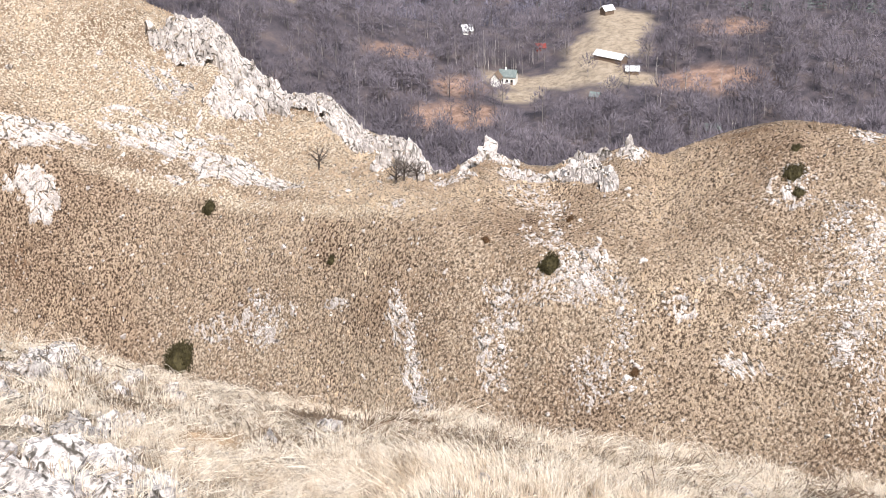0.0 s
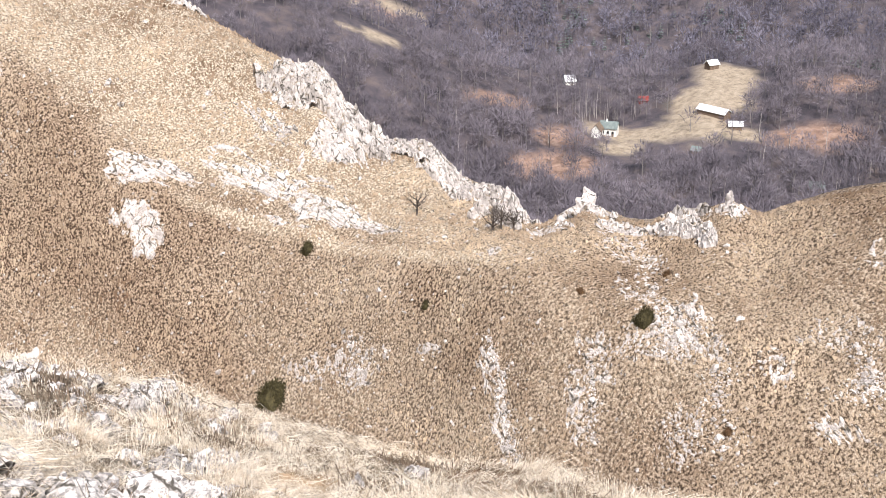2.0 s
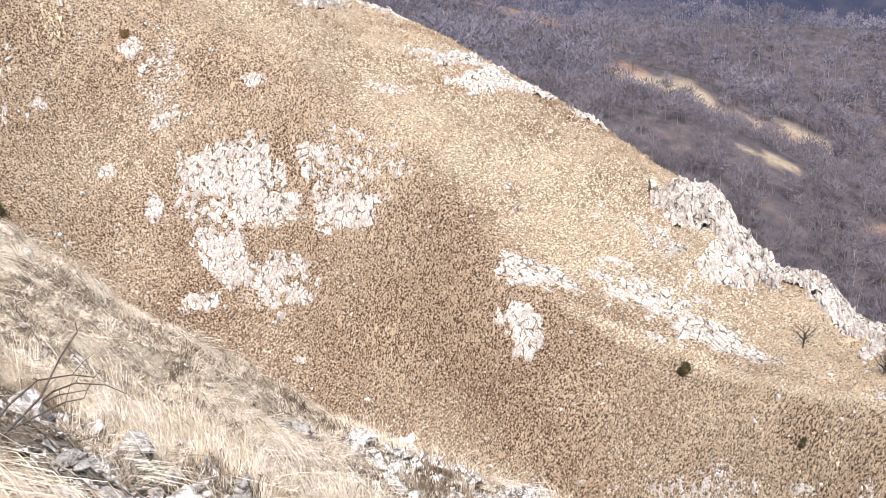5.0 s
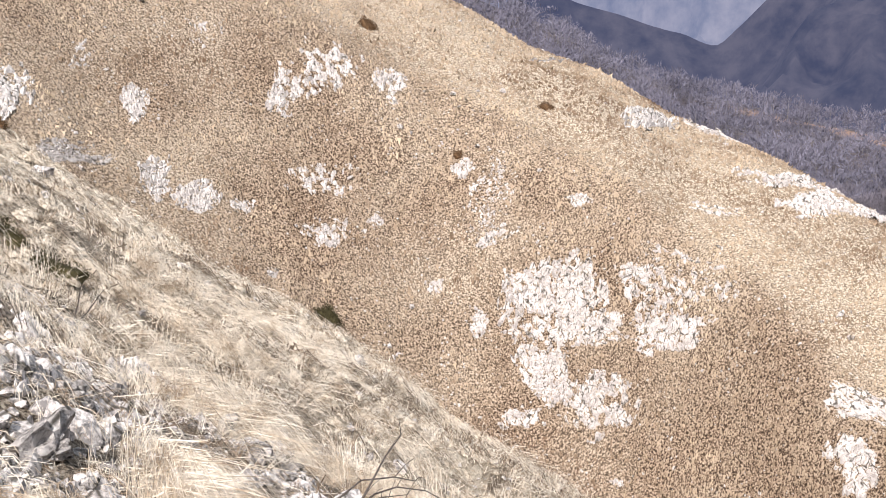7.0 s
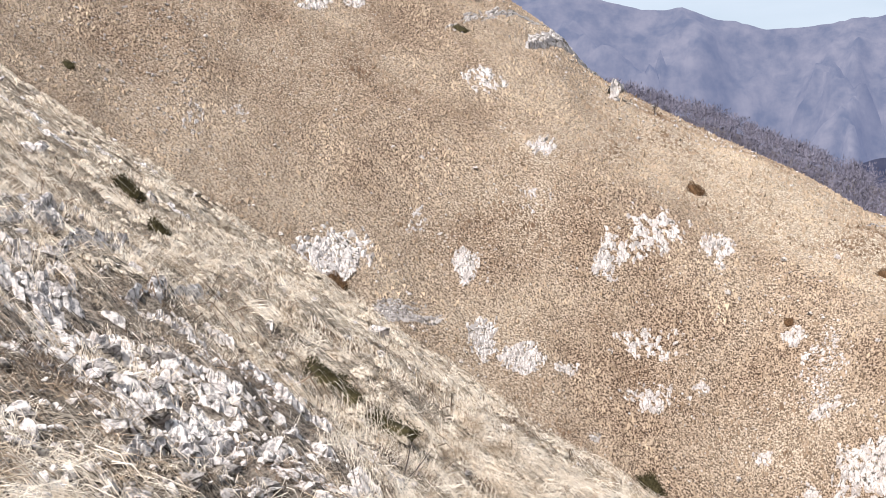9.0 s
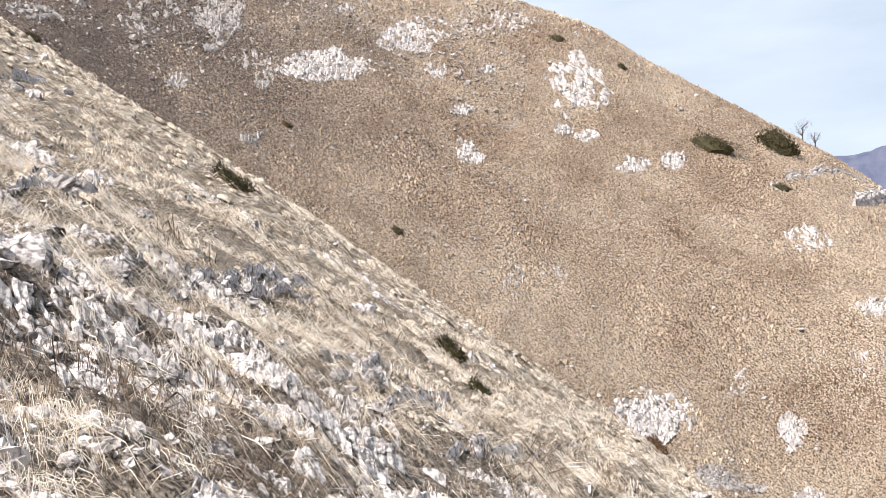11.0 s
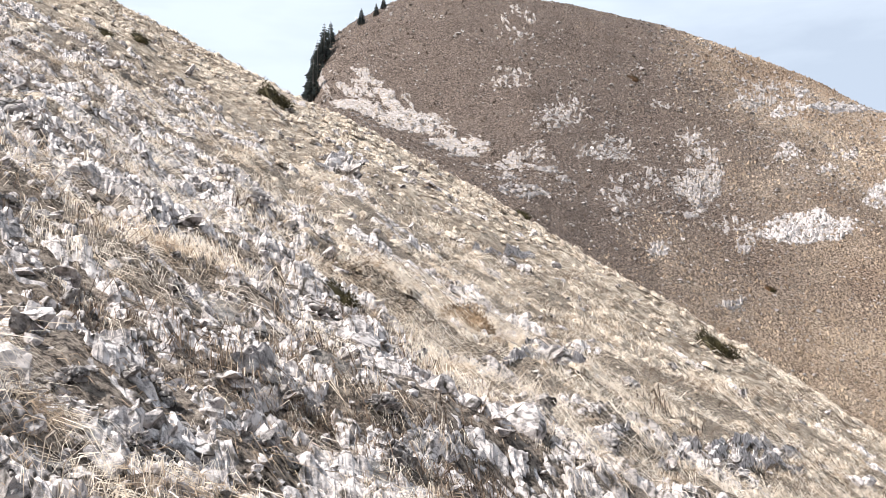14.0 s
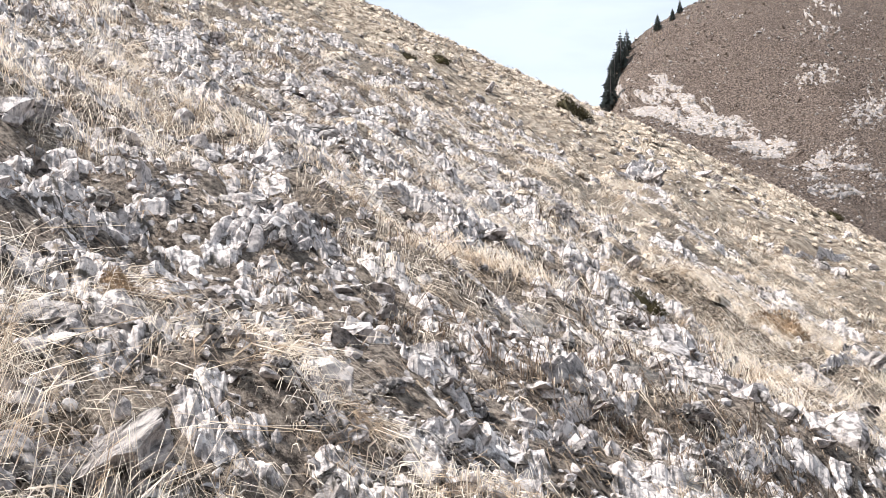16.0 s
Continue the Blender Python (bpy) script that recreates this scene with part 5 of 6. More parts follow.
def rock_field(label, r0, r1, b0, b1, db, dr, size, seed, share=1.0):
    """Broken bedrock that crops out of the near slope: tilted blocks split into slabs, with open cracks and turf between them."""
    cols = np.arange(b0, b1, db)
    rad = r0 * np.exp(np.arange(0, math.log(r1 / r0), dr))
    b, r = np.meshgrid(cols, rad, indexing="ij")
    x, y = r * np.sin(np.radians(b)), r * np.cos(np.radians(b))
    ca, sa = math.cos(0.6), math.sin(0.6)
    u, v = (x * ca - y * sa) / size, (x * sa + y * ca) / (size * 1.5)
    u, v = u + 0.3 * fbm(u, v, 1.1, 2, seed + 1), v + 0.3 * fbm(u, v, 1.1, 2, seed + 2)
    (ku, kv, ou, ov), gap = cells(u, v, seed + 3)
    (mu, mv, pu, pv), split = cells(u * 3.1 + 0.4 * ou, v * 2.3, seed + 4)
    have = (lattice(ku, kv, seed + 5) * 0.5 + 0.5) < share * rock_share(x, y, b, r)
    have &= (lattice(mu, mv, seed + 6) < 0.45) & (r > r0 * 1.02) & (r < r1 * 0.98)
    lift = 0.10 + 0.15 * lattice(ku, kv, seed + 7) + 0.20 * ou * lattice(ku, kv, seed + 8) + 0.16 * ov * lattice(ku, kv, seed + 9)
    slab = 0.07 * lattice(mu, mv, seed + 10) + 0.16 * pu * lattice(mu, mv, seed + 11) + 0.16 * pv * lattice(mu, mv, seed + 12)
    crack = 0.18 * np.clip(1 - gap / 0.13, 0, 1) + 0.10 * np.clip(1 - split / 0.16, 0, 1)
    tooth = 0.035 * lattice(np.floor(x * 97), np.floor(y * 97), seed + 13)
    up = np.where(have, lift + slab - crack + tooth, -0.14) * size
    up = np.where(r < EDGE_R(b) * 1.03, up, -0.5)
    z = land(x, y) + up
    out = np.maximum(up, 0) * 0.35
    dx, dy = slope(x, y, 0.6)
    k = np.hypot(dx, dy) + 1e-6
    x, y = x - dx / k * out, y - dy / k * out
    idx = np.arange(b.size).reshape(b.shape)
    faces = np.stack([idx[:-1, :-1], idx[1:, :-1], idx[1:, 1:], idx[:-1, 1:]], -1).reshape(-1, 4)
    faces = faces[(up.ravel()[faces] > 0).any(1)]
    used = np.unique(faces)
    remap = np.zeros(b.size, int)
    remap[used] = np.arange(len(used))
    ob = new("rock_field", mesh_from("rock_field", np.stack([x, y, z], -1).reshape(-1, 3)[used], remap[faces][:, ::-1], FIELDSTONE))
    return tagged(ob, label, "rock", kind="stuff")


rock_field("pale broken limestone bedrock beside the path", 2.5, 8.8, -86, 56, 0.15, 0.0065, 0.17, 2100, 0.75)
rock_field("grey-white limestone blocks breaking through the straw grass", 8.2, 22, -86, 40, 0.11, 0.0055, 0.27, 2200, 0.9)
rock_field("rows of low limestone ribs on the upper slope", 20.5, 62, -86, -8, 0.09, 0.0048, 0.40, 2300, 0.9)


def stones(name, label, n, b0, b1, r0, seed, size, gate, shapes=CHIPS, sink=0.0):
    """Broken stone strewn so that it lies as thick far up the slope as at the feet."""
    rng = np.random.default_rng(seed)
    b = rng.uniform(b0, b1, n * 4)
    hi = EDGE_R(b) * 1.02
    r = r0 * (hi / r0) ** rng.uniform(0, 1, n * 4)
    x, y = r * np.sin(np.radians(b)), r * np.cos(np.radians(b))
    keep = np.where(rng.uniform(0, 1, n * 4) < gate(x, y, b, r))[0][:n]
    sz = np.clip(size * r[keep] ** 0.5 * rng.lognormal(0, 0.55, len(keep)), 0.012, 0.3)
    pos = np.stack([x[keep], y[keep], land(x[keep], y[keep]) + sz * sink], -1)
    v, f = joined(shapes, rng, pos, sz, 0.5, (0.35, 0.8))
    ob = new(name, mesh_from(name, v, f, FIELDSTONE))
    return tagged(ob, label, "stones", kind="stuff")


scatter_rocks(150, 81)
stones("scree", "broken limestone blocks strewn between grass tufts", 3200, -86, 58, 2.2, 82, 0.0155, rocky, CRAGGY, 0.1)
stones("scree", "broken limestone pieces strewn between grass tufts", 9000, -86, 58, 2.2, 84, 0.0088, lambda x, y, b, r: np.clip(rocky(x, y, b, r) + 0.06, 0, 1), CHIPS, 0.05)
stones("scree", "pale broken limestone rubble along the foot of the slope", 1600, -64, -16, 2.3, 87, 0.0175, lambda x, y, b, r: np.clip(1.35 - r / 8.5, 0, 1) * np.clip(0.35 + 1.6 * fbm(x, y, 1.8, 3, 88), 0, 1), CRAGGY, 0.12)
stones("scree", "limestone pieces on the slope about the path", 1500, -180, 180, 0.6, 89, 0.0120, lambda x, y, b, r: np.where((r < 2.3) | (b < -86) | (b > 58), 1.0, 0.0) * np.clip(1.2 - r / 22, 0, 1) * np.clip(0.4 + 1.5 * fbm(x, y, 1.8, 3, 90), 0, 1), CHIPS, 0.1)
stones("scree", "pale limestone rubble in the straw grass below the path", 1000, 10, 25, 4.3, 191, 0.024, lambda x, y, b, r: np.clip(0.15 + 1.7 * fbm(x, y, 1.7, 3, 192), 0, 1) * np.clip((r - 4) / 2, 0.2, 1), CRAGGY, 0.25)
stones("scree", "pale limestone rubble between withered tufts beside the path", 420, -21, 4, 2.8, 193, 0.030, lambda x, y, b, r: np.clip(0.1 + 1.7 * fbm(x, y, 1.4, 3, 194), 0, 1) * np.clip(1.5 - r / 6, 0, 1), CRAGGY, 0.25)
stones("gravel", "small limestone chips between grass tufts", 2500, -86, 58, 2.2, 83, 0.0052, lambda x, y, b, r: np.clip(rocky(x, y, b, r) * 1.3 + 0.05, 0, 1), CHIPS, 0.1)


def blades(name, label, n_tuft, per, r0, r1, height, width, seed, mat, gate, reach=2.0, b0=-86, b1=60, even=False, segs=3):
    """Tussocks of dry grass: tapering blades that rise from a crown, arch over and hang downhill."""
    rng = np.random.default_rng(seed)
    m = n_tuft * 5
    b = rng.uniform(b0, b1, m)
    lo, hi = r0 + 0 * b, np.minimum(r1, EDGE_R(b) * 1.25)
    ok = hi > lo * 1.02
    k = rng.uniform(0, 1, m)
    r = np.where(even, np.sqrt(lo**2 + (np.maximum(hi, lo) ** 2 - lo**2) * k), lo * (np.maximum(hi, lo) / lo) ** k)
    x, y = r * np.sin(np.radians(b)), r * np.cos(np.radians(b))
    keep = np.where(ok & (rng.uniform(0, 1, m) < gate(x, y, b, r)))[0][:n_tuft]
    x, y, r = x[keep], y[keep], r[keep]
    n = len(x) * per
    ts = np.repeat(np.clip(rng.lognormal(0, 0.35, len(x)), 0.5, 2.0), per)
    tx, ty, tr = np.repeat(x, per), np.repeat(y, per), np.repeat(r, per)
    spread = 0.055 * ts * (1 + tr / 30)
    px, py = tx + rng.normal(0, 1, n) * spread, ty + rng.normal(0, 1, n) * spread
    pz = land(px, py) - 0.02
    h = height * ts * rng.uniform(0.5, 1.2, n)
    wd = np.maximum(width, tr * 0.00028) * rng.uniform(0.7, 1.4, n)
    dx, dy = slope(tx, ty, 1.0)
    wind = np.repeat(rng.normal(0, 0.25, len(x)) + 1.3 * fbm(x, y, 1.6, 2, 99), per)
    base = np.arctan2(-dy, -dx) + wind
    out = np.arctan2(py - ty, px - tx)
    lx = np.cos(base) * 0.9 + np.cos(out) * 0.5 + rng.normal(0, 0.13, n)
    ly = np.sin(base) * 0.9 + np.sin(out) * 0.5 + rng.normal(0, 0.13, n)
    ln = h * reach * rng.uniform(0.5, 1.3, n)
    ax, ay = lx * ln, ly * ln
    fall = dx * ax + dy * ay
    side = np.arctan2(ly, lx) + np.pi / 2 + rng.normal(0, 0.7, n)
    fx, fy, fz = np.cos(side) * wd * 0.5, np.sin(side) * wd * 0.5, rng.normal(0, 0.3, n) * wd
    tip = h * rng.uniform(0.0, 0.75, n)
    marks = [(0.0, 0.0 * h, 1.0), (0.2, 0.75 * h, 1.0), (0.58, h, 0.8), (1.0, tip, 0.0)]
    if segs == 2:
        marks = [marks[0], (0.45, h, 1.0), marks[3]]
    nv = 2 * len(marks) - 1
    vs = np.zeros((n, nv, 3))
    for q, (u, up, k_) in enumerate(marks):
        for e, sg in enumerate((-1, 1) if k_ else (0,)):
            vs[:, 2 * q + e, 0], vs[:, 2 * q + e, 1], vs[:, 2 * q + e, 2] = px + ax * u + sg * k_ * fx, py + ay * u + sg * k_ * fy, pz + fall * u + up + sg * k_ * fz
    f = [[0, 1, 3], [0, 3, 2], [2, 3, 5], [2, 5, 4], [4, 5, 6]] if segs == 3 else [[0, 1, 3], [0, 3, 2], [2, 3, 4]]
    faces = (np.array(f)[None] + (np.arange(n) * nv)[:, None, None]).reshape(-1, 3)
    ob = new(name, mesh_from(name, vs.reshape(-1, 3), faces, mat))
    return tagged(ob, label, "grass", kind="stuff")


def grassy(x, y, b, r):
    return np.clip((0.95 - 0.75 * rock_share(x, y, b, r) + 1.0 * fbm(x, y, 1.2, 3, 91) + 0.9 * fbm(x, y, 0.45, 2, 92)) * 1.4 - 0.2, 0.02, 1) * (1 - 0.8 * bare(b, r))


def mops(name, label, n, r0, r1, size, seed, mat, gate, b0=-86, b1=60, sides=8):
    """Low tussocks, each a shaggy dome that leans downhill over its own shade."""
    rng = np.random.default_rng(seed)
    m = n * 5
    b = rng.uniform(b0, b1, m)
    hi = np.minimum(r1, EDGE_R(b) * 1.12)
    k = rng.uniform(0, 1, m)
    r = r0 * (np.maximum(hi, r0) / r0) ** k if r1 < 30 else np.sqrt(r0**2 + (np.maximum(hi, r0) ** 2 - r0**2) * k)
    x, y = r * np.sin(np.radians(b)), r * np.cos(np.radians(b))
    keep = np.where((hi > r0 * 1.02) & (rng.uniform(0, 1, m) < gate(x, y, b, r)))[0][:n]
    x, y, n = x[keep], y[keep], len(keep)
    s_ = size * np.clip(rng.lognormal(0, 0.4, n), 0.45, 2.1)
    dx, dy = slope(x, y, 0.8)
    g = np.hypot(dx, dy) + 1e-6
    wx, wy = -dx / g, -dy / g
    a0 = rng.uniform(0, 6.28, n)
    vs = np.zeros((n, 2 * sides + 1, 3))
    for q in range(sides):
        a = a0 + q * 6.2832 / sides
        for ring, (rad, up) in enumerate(((1.0, -0.12), (0.7, 0.32))):
            w = s_ * rad * rng.uniform(0.6, 1.35, n)
            px, py = np.cos(a) * w + wx * s_ * (0.15 + 0.25 * ring), np.sin(a) * w + wy * s_ * (0.15 + 0.25 * ring)
            vs[:, ring * sides + q] = np.stack([px, py, dx * px + dy * py + up * s_ * rng.uniform(0.5, 1.4, n)], -1)
    vs[:, -1] = np.stack([wx * s_ * 0.2, wy * s_ * 0.2, dx * wx * s_ * 0.2 + dy * wy * s_ * 0.2 + s_ * rng.uniform(0.5, 0.75, n)], -1)
    vs += np.stack([x, y, land(x, y)], -1)[:, None, :]
    f = []
    for q in range(sides):
        e = (q + 1) % sides
        f += [[q, e, sides + e], [q, sides + e, sides + q], [sides + q, sides + e, 2 * sides]]
    faces = (np.array(f)[None] + (np.arange(n) * (2 * sides + 1))[:, None, None]).reshape(-1, 3)
    ob = new(name, mesh_from(name, vs.reshape(-1, 3), faces, mat, True))
    return tagged(ob, label, "grass", kind="stuff")


def shaggy_material():
    """Bleached tussock grass, combed into fine strands, each tussock a little apart in colour."""
    m, nt, b = material("shaggy_tussock", 0.7)
    co = nt.nodes.new("ShaderNodeTexCoord")
    mp = nt.nodes.new("ShaderNodeMapping")
    mp.inputs["Scale"].default_value = (1.0, 1.0, 0.3)
    nt.links.new(co.outputs["Object"], mp.inputs["Vector"])
    no = nt.nodes.new("ShaderNodeTexNoise")
    no.inputs["Scale"].default_value, no.inputs["Detail"].default_value, no.inputs["Roughness"].default_value = 26.0, 5, 0.75
    nt.links.new(mp.outputs["Vector"], no.inputs["Vector"])
    c = ramp_node(nt, no.outputs["Fac"], [(0.38, (0.20, 0.152, 0.112)), (0.47, (0.56, 0.465, 0.365)), (0.58, (0.90, 0.815, 0.70))])
    c = mix_node(nt, 0.75, c, ramp_node(nt, rand_node(nt, True), [(0.0, (0.5, 0.44, 0.38)), (0.35, (0.88, 0.83, 0.76)), (1.0, (1.05, 1.03, 1.0))]), "MULTIPLY")
    nt.links.new(c, b.inputs["Base Color"])
    bump_node(nt, b, no.outputs["Fac"], 1.0, 0.06)
    return m


SHAGGY = shaggy_material()


def brow(x, y, b, r):
    return grassy(x, y, b, r) * np.where(b > 2, 0.65, 1.0) * (1 - 0.5 * np.clip((-64 - b) / 6, 0, 1))


def fluffy(x, y, b, r):
    return np.clip(grassy(x, y, b, r) ** 2 * (0.45 + 2.2 * fbm(x, y, 1.0, 2, 98)), 0, 1)


mops("dry_tussocks", "bleached straw tussocks leaning downhill over the slope", 5000, 11, 28, 0.060, 111, SHAGGY, lambda x, y, b, r: np.clip(grassy(x, y, b, r) + 0.12, 0, 1))
mops("dry_tussocks", "rows of small straw tussocks between stones on the upper slope", 7000, 20, 66, 0.085, 112, SHAGGY, lambda x, y, b, r: np.clip(grassy(x, y, b, r) + 0.15, 0, 1), b1=0)
mops("dry_tussocks", "small straw tussocks along the high grassy brow", 8000, 34, 66, 0.10, 113, SHAGGY, lambda x, y, b, r: np.clip(grassy(x, y, b, r) + 0.3, 0, 1), b1=-26)
blades("dry_grass", "pale wisps of straw grass between the stones", 800, 16, 3.2, 14, 0.07, 0.003, 121, STRAW, lambda x, y, b, r: np.clip(0.35 + 1.4 * fbm(x, y, 0.8, 2, 122), 0, 1), 2.0, b0=-60, b1=-8, segs=2)
blades("dry_grass", "thick combed tussocks of pale straw grass", 1500, 38, 2.3, 9.5, 0.085, 0.0026, 92, STRAW, brow, 2.1)
blades("tall_grass", "long straw stalks standing above the turf", 800, 14, 2.6, 20, 0.30, 0.0022, 96, STRAW, lambda x, y, b, r: fluffy(x, y, b, r) * ((b > 3) | (b < -76)), 1.0)
blades("dry_grass", "combed tussocks of pale straw grass bent downhill", 4600, 30, 8, 26, 0.10, 0.003, 93, STRAW, brow, 2.2, segs=2)
blades("dry_grass", "short pale straw tussocks on the upper slope", 5500, 14, 18, 75, 0.10, 0.0055, 94, STRAW, lambda x, y, b, r: np.clip(grassy(x, y, b, r) + 0.1, 0, 1) * (1 - 0.55 * np.clip((-56 - b) / 10, 0, 1)), 2.2, even=True, segs=2)
blades("dry_grass", "long fluffy straw tussocks along the grassy brow", 2100, 34, 4.2, 21, 0.19, 0.003, 97, STRAW, fluffy, 1.7, b0=-14, b1=60)
blades("dead_grass", "small grey-brown withered tufts, also standing for shade between the straw", 2600, 14, 6.0, 30, 0.085, 0.0042, 101, DEAD_SHADE_GRASS, lambda x, y, b, r: np.clip(0.25 + 1.6 * fbm(x, y, 0.9, 2, 102), 0.03, 1), 1.6, segs=2)
blades("dead_grass", "grey-brown withered tufts, also standing for shade on the upper slope", 5200, 9, 11, 62, 0.12, 0.009, 103, DEAD_SHADE_GRASS, lambda x, y, b, r: np.clip(0.25 + 1.6 * fbm(x, y, 1.1, 2, 104), 0.03, 1), 1.6, even=True, segs=2)
blades("dry_grass", "straw tussocks on the slope about the path", 1300, 14, 0.7, 26, 0.10, 0.0045, 105, STRAW, lambda x, y, b, r: np.where((r < 2.3) | (b < -86) | (b > 60), 1.0, 0.0) * np.clip(0.5 + 1.2 * fbm(x, y, 1.2, 3, 91), 0, 1), 2.0, b0=-180, b1=180, segs=2)
blades("dry_thatch", "matted flattened winter grass between the stones", 3200, 12, 2.4, 30, 0.045, 0.003, 95, TUSSOCK, lambda x, y, b, r: np.where(b > 2, 0.2, np.where(b < -60, 0.35, 0.8)), 3.0, segs=2)


# ---- shrubs ----
def sprigs(rng, n, rx, ry, rz, size):
    """Short needle sprigs standing out of a dome."""
    d = rng.normal(size=(n, 3))
    d[:, 2] = np.abs(d[:, 2])
    d /= np.linalg.norm(d, axis=1, keepdims=True)
    k = rng.uniform(0.6, 1.0, (n, 1)) * (1 + 0.22 * np.sin(d[:, :1] * 5 + d[:, 1:2] * 4 + rng.uniform(0, 6)))
    p = d * k * np.array([rx, ry, rz])
    tip = d * 0.7 + rng.normal(0, 0.45, (n, 3)) + np.array([0, 0, 0.35])
    tip /= np.linalg.norm(tip, axis=1, keepdims=True)
    side = np.cross(tip, rng.normal(size=(n, 3)))
    side /= np.linalg.norm(side, axis=1, keepdims=True)
    ln = size * rng.uniform(0.6, 1.4, (n, 1))
    v = np.stack([p - side * ln * 0.22, p + side * ln * 0.22, p + tip * ln], 1)
    return v.reshape(-1, 3), np.arange(3 * n).reshape(-1, 3)


def shrub(b, p, w, h, mat=None, label="dark green juniper shrub on the grassy slope", name="juniper_shrub", r_from=2.0, n=1900):
    COUNT[0] += 1
    rng = np.random.default_rng(5000 + COUNT[0])
    c = at(b, p - h * 0.35, r_from)
    d = math.hypot(c.x, c.y, c.z)
    rx, rz = radians(w) * d * 0.5, radians(h) * d * 0.68
    ry = min(rx * 0.8, rz * 1.1)
    root = new(name)
    root.matrix_basis = Matrix.Translation(c) @ Matrix.Rotation(-radians(b), 4, "Z")
    v, f = sprigs(rng, n, rx, ry, rz, min(rx, rz) * 0.15)
    ci, cf = sphere_arrays(2)
    ci = ci * np.array([rx * 0.8, ry * 0.82, rz * 0.8]) * (1 + 0.12 * np.sin(ci[:, :1] * 7 + ci[:, 1:2] * 5))
    # follow the slope under the dome
    ca, sa = math.cos(-radians(b)), math.sin(-radians(b))
    for q in (v, ci):
        wx, wy = c.x + q[:, 0] * ca - q[:, 1] * sa, c.y + q[:, 0] * sa + q[:, 1] * ca
        q[:, 2] += np.clip(land(wx, wy) - c.z, -0.45 * rz, 0.45 * rz) - 0.06 * rz
    part("foliage", mesh_from("foliage", np.concatenate([v, ci]), np.concatenate([f, cf + len(v)]), mat or JUNIPER), root)
    st = np.array([[-0.06, 0, -0.1], [0.06, 0, -0.1], [0, 0.08, -0.1], [0, 0, 1.0]]) * np.array([rx, rx, rz * 0.8])
    part("stem", mesh_from("stem", st, np.array([[0, 1, 3], [1, 2, 3], [2, 0, 3]]), BARK), root)
    return tagged(root, label, "shrub", "shrubs on the slopes")


shrub(23.90, -28.12, 1.6, 1.02)
shrub(42.34, -24.95, 1.00, 0.71)
shrub(26.01, -21.84, 0.60, 0.45)
shrub(31.67, -24.72, 0.44, 0.30)
shrub(39.21, -23.95, 0.39, 0.30, HEATHER, "low brown heather clump on the dry slope", "heather_clump")
shrub(43.24, -22.97, 0.38, 0.30, HEATHER, "low brown heather clump on the dry slope", "heather_clump")
shrub(53.40, -20.28, 0.97, 0.60)
shrub(53.41, -19.29, 0.48, 0.30)
shrub(53.74, -21.16, 0.59, 0.30)
shrub(46.73, -29.62, 0.41, 0.35, HEATHER, "low brown heather clump on the dry slope", "heather_clump")
shrub(34.87, -31.96, 3.57, 1.26, HEATHER, "low brown heather clump on the dry slope", "heather_clump")
shrub(25.73, -31.98, 3.27, 1.01, DEAD_STALK, "clump of rusty dead stalks in straw grass", "dead_clump")
shrub(-2.96, -1.23, 0.86, 0.50, HEATHER, "low brown heather clump on the dry slope", "heather_clump")
shrub(4.84, -5.13, 0.76, 0.35, HEATHER, "low brown heather clump on the dry slope", "heather_clump")
shrub(0.81, -7.12, 0.51, 0.25, HEATHER, "low brown heather clump on the dry slope", "heather_clump")
shrub(-5.39, -14.02, 1.30, 0.76)
shrub(-17.07, -10.88, 3.34, 1.01)
shrub(-18.69, -9.57, 1.53, 0.76)
shrub(-12.99, 8.39, 1.78, 1.11)
shrub(-15.84, 8.53, 2.19, 0.71)
shrub(-12.97, 6.36, 0.91, 0.30)
shrub(-18.98, -4.59, 1.16, 0.66, HEATHER, "low brown heather clump on the dry slope", "heather_clump")
shrub(-37.26, 7.97, 1.83, 1.06)
shrub(-27.79, 0.06, 1.41, 1.06)
shrub(-29.97, 5.32, 0.66, 0.30)
shrub(-19.79, -8.63, 2.29, 1.11)
shrub(-26.62, -1.76, 1.01, 0.76)
shrub(-34.69, 10.17, 0.46, 0.20)
shrub(-54.15, 10.59, 2.10, 1.01)
shrub(-57.08, 19.12, 1.71, 1.01)
shrub(-45.57, 13.92, 0.78, 0.40)
shrub(-22.41, 13.47, 0.78, 0.30)
shrub(-27.85, 0.07, 1.41, 1.01)
shrub(-40.29, 19.72, 0.54, 0.20)
shrub(-19.57, 12.05, 0.41, 0.30)
shrub(-63.26, 21.35, 0.92, 0.45)
shrub(-64.76, 21.41, 0.81, 0.40)
shrub(-40.30, 19.67, 0.54, 0.25, HEATHER, "low brown heather clump on the dry slope", "heather_clump")
shrub(-34.78, 10.17, 0.51, 0.20, HEATHER, "low brown heather clump on the dry slope", "heather_clump")
shrub(-77.80, 10.92, 1.80, 1.26, DEAD_STALK, "clump of rusty dead stalks in straw grass", "dead_clump")
shrub(-48.13, 9.36, 2.30, 1.26, DEAD_STALK, "clump of rusty dead stalks in straw grass", "dead_clump")



